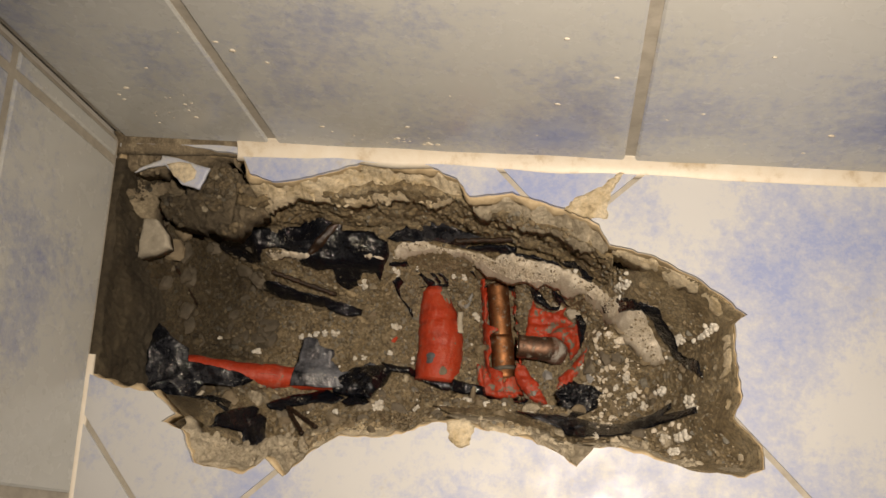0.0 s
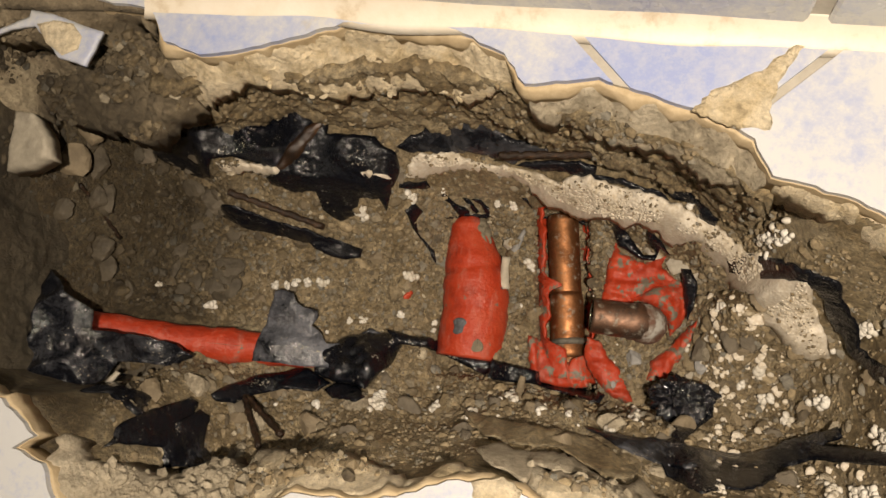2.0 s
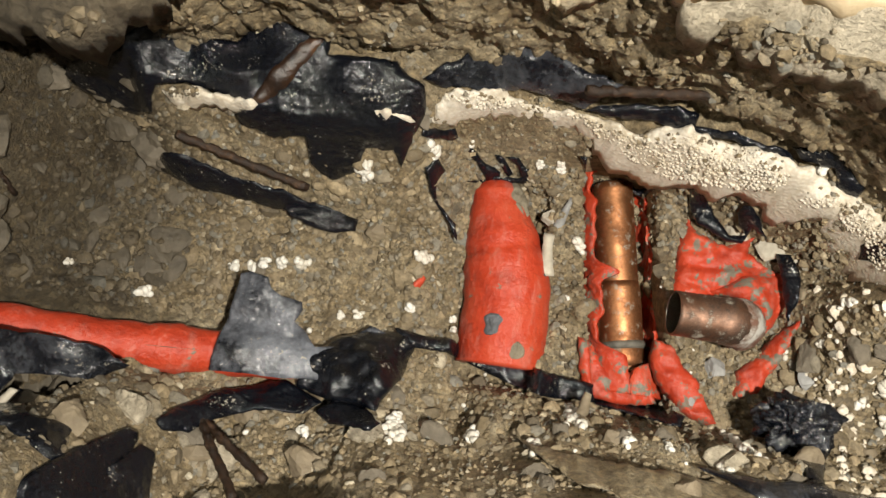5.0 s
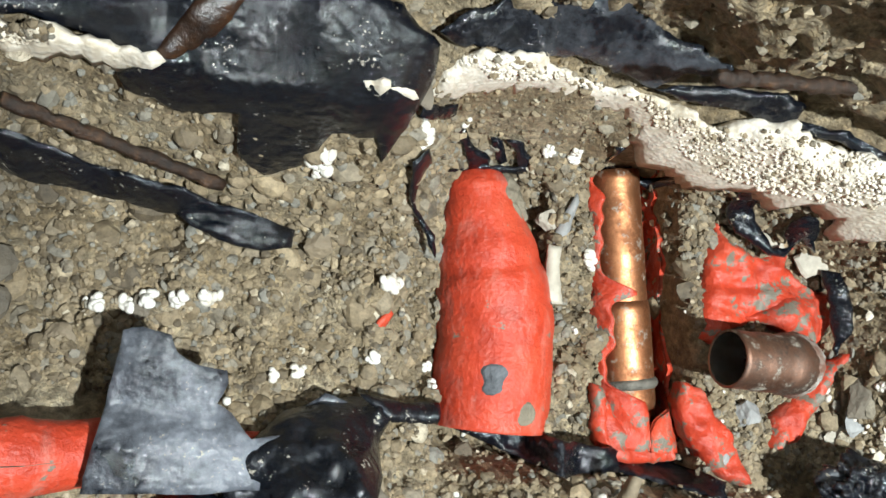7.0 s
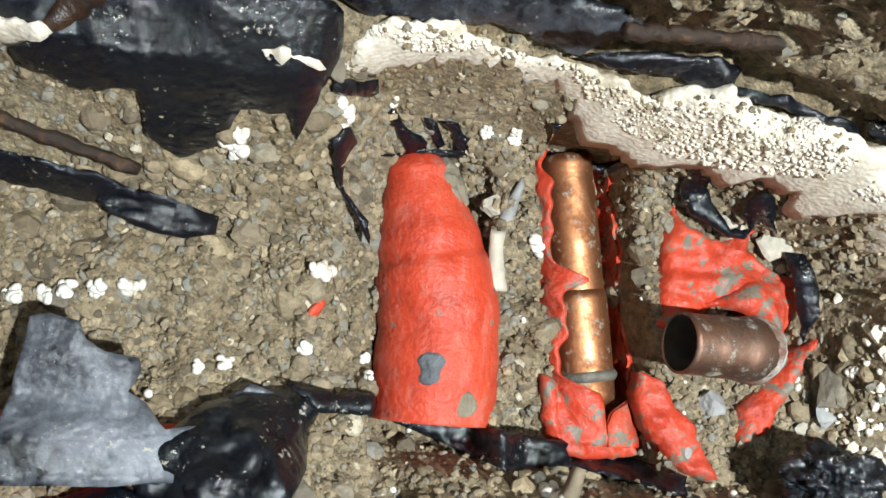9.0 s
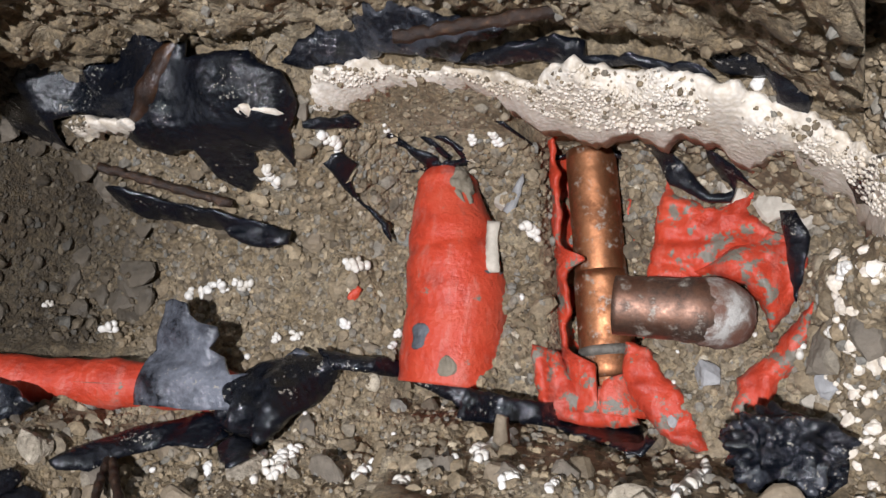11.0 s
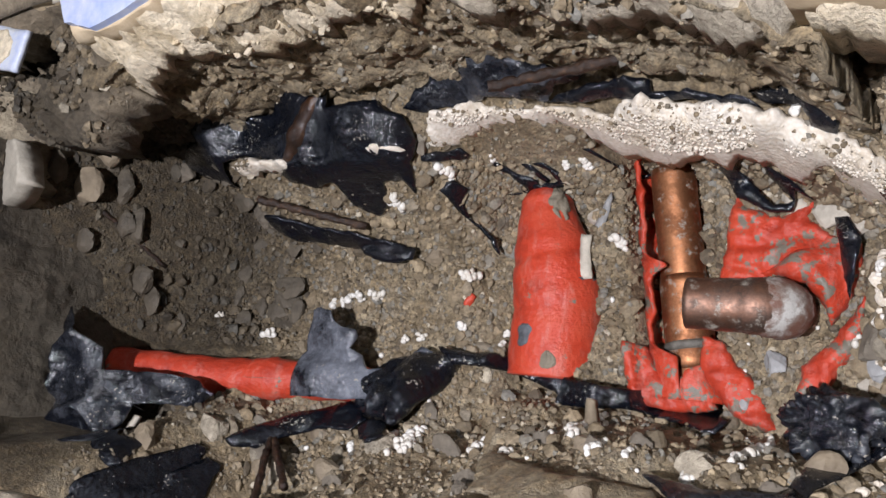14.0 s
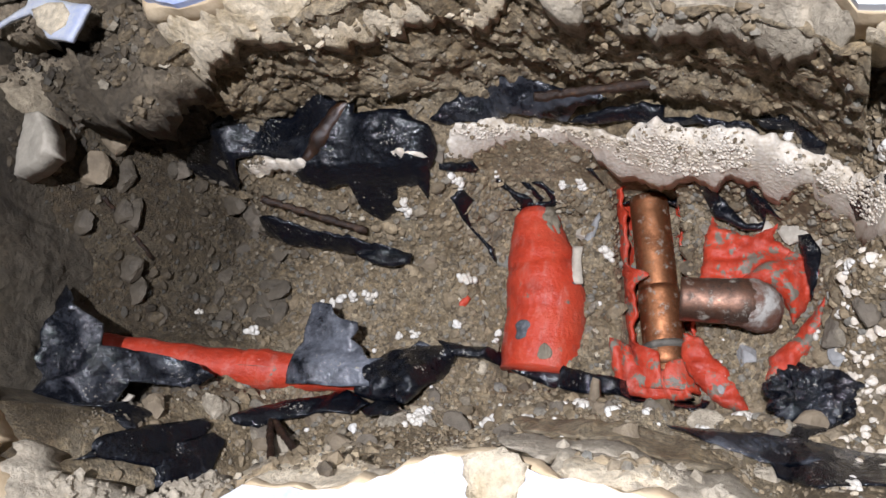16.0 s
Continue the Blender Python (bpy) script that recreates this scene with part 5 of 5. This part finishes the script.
over = lambda x, y: slim_level(x) + 0.0095 * np.sqrt(np.maximum(1 - ((y + 0.1145) / 0.0125) ** 2, 0)) + 0.0008
high = lambda x, y: np.maximum(np.maximum(-0.107 - 0.006 * ease(-y, 0.100, 0.122) - 0.012 * ease(x, 0.020, 0.032), lie(x, y) + 0.004), over(x, y)) - 0.002 * ease(-x, -0.004, 0.006) + folds(x, y, 5, 0.0009, 0.014)
tagged(part("film_flap", drape(FLAP, high, 0.0009, 0.0012, 0.0004, 6), PAINTED_SHEEN_FILM), "stiff grey-sheened flap of black film over the slim pipe", "plastic film", "torn black film")
FLAP_WEST = [(-0.077, -0.097), (-0.066, -0.105), (-0.055, -0.111), (-0.054, -0.119), (-0.045, -0.118), (-0.030, -0.119), (-0.019, -0.123), (-0.030, -0.129), (-0.045, -0.130), (-0.051, -0.142), (-0.056, -0.149), (-0.068, -0.145), (-0.080, -0.140), (-0.083, -0.122), (-0.087, -0.113), (-0.082, -0.109)]
high = lambda x, y: -0.056 - 0.030 * ease(x, -0.066, -0.025) + folds(x, y, 8, 0.004, 0.014)
tagged(part("film_flap", drape(FLAP_WEST, high, 0.0009, 0.0013, 0.0008, 7), DUST_SHEEN_FILM), "torn crumpled flap of dusty black film", "plastic film", "torn black film")

crushed = drape(CRUSHED, lambda x, y: lie(x, y) + 0.011 + folds(x, y, 6, 0.004, 0.011) + 0.0012 * grain(x, y, 0.004, 2), 0.002, 0.0012, 0.0006, 6, 0.007)
tagged(part("film_roll", crushed, FILM), "crushed roll of black plastic film with a soft sheen", "plastic film", "torn black film")

# crumpled plastic
v, f = BALLS[3]
bm = bmesh.new()
bmesh.ops.create_icosphere(bm, subdivisions=5, radius=1)
for p in bm.verts:
    q = p.co.normalized()
    w = noise.noise(q * 2.2) * 0.35 + abs(noise.noise(q * 3.2 + Vector((3, 1, 2)))) * 0.45 + abs(noise.noise(q * 6)) * 0.1
    p.co = Vector((q.x * 0.0135, q.y * 0.0095, q.z * 0.009)) * (0.72 + w)
wad = part("plastic_wad", bm, DUST_SHEEN_FILM)
wad.location = (0.182, -0.111, -0.108)
tagged(wad, "crumpled wad of grey-black plastic film", "plastic film", "torn black film")

# ---- foam insulation ----
for outline, lift, thick, label in ((FOAM_BACK, -1, 0.006, "broken band of off-white polystyrene insulation"), (FOAM_EAST, 0.0095, 0.014, "crushed band of off-white polystyrene insulation"),
                                    (FOAM_SLIVER, -2, 0.003, "thin sliver of white polystyrene on black film"), (FOAM_CURL, -2, 0.003, "curled white polystyrene sliver on black film")):
    band = thing("foam_band", label, "insulation")
    high = lambda x, y, u=lift: (np.maximum(shelf(x, y), soft(x, y) - 0.016) + 0.009 if u == -1 else np.maximum(soft(x, y), shelf(x, y)) + 0.0095 if u < 0 else lie(x, y) + u) + 0.0032 * grain(x, y, 0.011, 5) + 0.0026 * grain(x, y, 0.004, 7) + 0.0009 * grain(x, y, 0.0018, 2)
    part("slab", drape(outline, high, thick, 0.0010, 0.0016, 9, 0.006), FOAM, band)
    rnd = np.random.RandomState(31)
    xs, ys = np.array(outline).T
    x, y = rnd.uniform(xs.min(), xs.max(), 14000), rnd.uniform(ys.min(), ys.max(), 14000)
    d = inner(x, y, outline)
    ok = d > 0.0012
    x, y, d = x[ok][:4000], y[ok][:4000], d[ok][:4000]
    some = grain(x, y, 0.012, 6) > -0.25
    x, y, d = x[some], y[some], d[some]
    z = high(x, y) - 0.006 * (1 - np.sqrt(1 - (1 - np.clip(d / 0.0078, 0, 1)) ** 2)) - 0.0002
    if len(x) < 20:
        continue
    beads = part("bead_crust", heap(list(zip(x, y, z)), 0.0004 + 0.0004 * rnd.rand(len(x)) ** 2, 1, 32, 0.9, 0.05, 1.9), FOAM, band)
    beads["kind"] = "stuff"
    some = rnd.rand(len(x)) < 0.07
    dirt = part("soil_crust", heap(list(zip(x[some], y[some], z[some] + 0.0003)), 0.0003 + 0.0007 * rnd.rand(int(some.sum())) ** 2.5, 1, 33, 0.8, 0.25, 0.5), GRAVEL, band, "brown soil stuck to the foam", False)
    dirt["kind"] = "stuff"

# ---- crumbs of foam ----
for k, (x, y, size) in enumerate(CRUMBS_WEST + CRUMBS_EAST):
    rnd = np.random.RandomState(k)
    r = size / 1000
    count = 5 if r < 0.0013 else 14 if r < 0.0035 else 34
    grains = [(x + r * 0.36 * rnd.randn(), y + r * 0.34 * rnd.randn()) for _ in range(count)]
    places = [(a, b, top(a, b) + 0.0006 + 0.6 * r * rnd.rand()) for a, b in grains]
    ob = part("foam_crumb", heap(places, [min(r * 0.5, 0.0012) * rnd.uniform(0.8, 1.2) if count > 5 else r * 0.5 for _ in grains], 2, k, 0.9, 0.06, 0.2), CRUMB)
    tagged(ob, "cluster of white polystyrene beads on the earth" if count > 5 else "few white polystyrene beads on the earth", "foam crumb", "foam crumbs")

# loose beads and crushed foam too small to pick apart
rnd = np.random.RandomState(41)
x, y = rnd.uniform(-0.08, 0.25, 2600), rnd.uniform(-0.16, -0.03, 2600)
d = inner(x, y, RIM_BACK + RIM_FRONT)
chance = 0.10 + 0.35 * ease(x, 0.05, 0.12) + 0.15 * ease(x, 0.17, 0.21) - 0.08 * ease(-x, 0.0, 0.03)
ok = (d > 0.014) & (rnd.rand(2600) < chance * 0.12)
x, y = x[ok], y[ok]
loose = heap(list(zip(x, y, ground(x, y) + 0.0006)), 0.0004 + 0.0009 * rnd.rand(len(x)) ** 2.5, 2, 42, 0.95, 0.08, 0.1)
tagged(part("foam_bead", loose, CRUMB), "loose white polystyrene beads strewn over the earth", "foam crumb", "", "stuff")
x, y = rnd.uniform(0.19, 0.245, 380), rnd.uniform(-0.135, -0.065, 380)
d = inner(x, y, RIM_BACK + RIM_FRONT)
ok = (d > 0.018) & (grain(x, y, 0.012, 7) > 0.0)
x, y = x[ok], y[ok]
loose = heap(list(zip(x, y, ground(x, y) + 0.0005)), 0.0006 + 0.0018 * rnd.rand(len(x)) ** 2.2, 2, 43, 0.7, 0.35, 0.6)
tagged(part("foam_rubble", loose, FOAM, None, "", False), "crushed off-white foam rubble among earth", "foam crumb", "", "stuff")

# ---- rusty bars ----
for name, a, b, r, label in (("rusty_rod", (-0.0254, -0.0478, -0.0957), (0.0164, -0.0556, -0.1134), 0.0015, "rusty steel rod lying on the earth"),
                             ("rusty_nail", (0.1015, -0.0305, -0.059), (0.1425, -0.0235, -0.067), 0.0015, "rusty steel wire in the side of the hole"),
                             ("rusty_pin", (0.0010, -0.1360, -0.0943), (0.0222, -0.1544, -0.0702), 0.0013, "rusty steel pin leaning in the bank"),
                             ("rusty_pin", (0.0015, -0.1359, -0.0951), (0.0280, -0.1490, -0.0771), 0.0013, "rusty steel pin leaning in the bank"),
                             ("rusty_wire", (-0.078, -0.0585, top(-0.078, -0.0585) + 0.001), (-0.071, -0.0755, top(-0.071, -0.0755) + 0.001), 0.0009, "short rusty wire on the earth")):
    ob = part(name, tube(along(a, b, 24, 0.0007, 4), [r * (1 + 0.10 * math.sin(k * 0.9) + 0.07 * math.sin(k * 2.3)) for k in range(25)], 14, True, 0.2, 2), RUST)
    tagged(ob, label, "steel bar", "rusty steel")

# ---- shards and stones ----
def shard(outline, z, tilt, thick, mat, label):
    ob = part("shard", drape(outline, lambda x, y: z + tilt[0] * (x - outline[0][0]) + tilt[1] * (y - outline[0][1]) + 0.0004 * grain(x, y, 0.004, 2), thick, 0.0016, 0.0003, 3, 0.0007), mat)
    return tagged(ob, label, "shard", "shards")


shard([(0.1068, -0.0413), (0.1074, -0.0442), (0.1051, -0.0541), (0.1037, -0.0558), (0.1014, -0.0560), (0.1018, -0.0523), (0.1044, -0.0461)], -0.1305, (0.0, 0.0), 0.001, GREY_STONE, "long pale grey plaster shard between the pipes")
shard([(0.0987, -0.0567), (0.1025, -0.0569), (0.1022, -0.0619), (0.1039, -0.0717), (0.0986, -0.0720), (0.0964, -0.0718), (0.0987, -0.0652)], -0.1270, (0.0, 0.0), 0.001, PALE_STONE, "cream plaster shard between the pipes")
shard([(0.1165, -0.1105), (0.1185, -0.111), (0.1185, -0.117), (0.1165, -0.122), (0.114, -0.120), (0.1155, -0.114)], -0.104, (0.0, 0.5), 0.003, BUFF_STONE, "buff stone shard below the black strip")
shard([(-0.047, -0.134), (-0.045, -0.1345), (-0.050, -0.142), (-0.0525, -0.143), (-0.0515, -0.140)], -0.071, (0, 0), 0.002, PALE_STONE, "cream chip on black film")
shard([(-0.086, -0.040), (-0.076, -0.041), (-0.067, -0.050), (-0.064, -0.058), (-0.074, -0.062), (-0.086, -0.064)], -0.026, (0.25, 0.1), 0.009, PALE_STONE, "broken tile adhesive lump with a dotted face")

# ---- lumps of mortar and stones that can be told apart ----
rnd = np.random.RandomState(77)
count = 0
while count < 92:
    x, y = rnd.uniform(-0.09, 0.25) if count < 70 else rnd.uniform(-0.09, -0.02), rnd.uniform(-0.17, -0.03)
    d = float(inner(np.array([x]), np.array([y]), RIM_BACK + RIM_FRONT)[0])
    front = y < -0.118 or x < -0.025 or x > 0.2
    if d < 0.012 or not (front or rnd.rand() < 0.25) or (0.06 < x < 0.19 and -0.11 < y < -0.03) or (x < 0.02 and abs(y + 0.113) < 0.014):
        continue
    size = rnd.uniform(0.0030, 0.0072 if x < 0.1 else 0.0048) if front else rnd.uniform(0.0022, 0.0042)
    mat, words = ((DARK_STONE, "brown lump of mortar in the earth"), (BUFF_STONE, "buff stone bedded in the earth"), (GREY_BED, "grey lump of crumbled screed"))[int(rnd.randint(3))]
    # stones in the west get the colour with painted dimming
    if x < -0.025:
        mat, words = DIM_STONE, "damp dark stone bedded in the earth"
    stone((x, y, top(x, y) - size * 0.22), size, mat, words, count, rnd.uniform(0.5, 0.75), rnd.rand() * 3, rnd.uniform(1.0, 1.5), group="stones")
    count += 1
for x, y, size, mat, words in ((0.040, -0.064, 0.0042, BUFF_STONE, "smooth yellowish pebble on the earth"), (0.059, -0.052, 0.003, BUFF_STONE, "smooth orange pebble on the earth"),
                               (-0.079, -0.032, 0.008, BUFF_STONE, "buff stone beside the wall"), (-0.080, -0.050, 0.0085, BUFF_STONE, "buff stone beside the wall"),
                               (-0.068, -0.036, 0.006, DARK_STONE, "brown lump of mortar beside the wall"), (-0.040, -0.048, 0.009, DARK_STONE, "large brown stone under the film"),
                               (0.002, -0.084, 0.0032, DARK_STONE, "dark green pebble beside the flap"), (0.1655, -0.047, 0.005, PALE_STONE, "white stone above red coating"),
                               (0.177, -0.051, 0.0055, PALE_STONE, "pale grey stone above red coating"), (0.184, -0.055, 0.004, PALE_STONE, "white stone beside foam"),
                               (0.190, -0.088, 0.006, DARK_STONE, "grey stone beside red coating"), (0.188, -0.100, 0.004, PALE_STONE, "pale stone beside the plastic wad"),
                               (0.198, -0.085, 0.005, DARK_STONE, "grey lump of screed under foam"), (0.101, -0.050, 0.004, PALE_STONE, "cream stone between the pipes"),
                               (0.1625, -0.095, 0.0042, GREY_STONE, "grey-green stone under the copper elbow"), (0.1535, -0.1065, 0.0028, GREY_STONE, "pale grey stone beside the red tongue"),
                               (0.190, -0.094, 0.0038, GREY_STONE, "grey stone above the plastic wad"), (0.124, -0.124, 0.0042, BUFF_STONE, "buff stone leaning below the black strip")):
    stone((x, y, top(x, y) + size * 0.1), size, mat, words, int(size * 1e5), 0.65, x * 90, 1.25, group="stones")

# ---- plaster splashed on the wall ----
rnd = np.random.RandomState(5)
places = [(rnd.uniform(-0.07, 0.3), -0.0004, 0.012 + 0.11 * rnd.rand() ** 1.4) for _ in range(26)] + [(-0.06 + 0.03 * rnd.rand(), -0.0004, 0.03 + 0.03 * rnd.rand()) for _ in range(12)] + [(0.05 + 0.05 * rnd.rand(), -0.0004, 0.012 + 0.006 * rnd.rand()) for _ in range(12)]
pts, fcs = heap(places, 0.0006 + 0.0011 * rnd.rand(len(places)) ** 2, 2, 6, 0.6, 0.2, 0.6)
pts[:, 1] = -0.0002 + (pts[:, 1] + 0.0004) * 0.25
tagged(part("plaster_splash", (pts, fcs), SEALANT), "small splashes of dried plaster on the tiles", "plaster", "", "stuff")
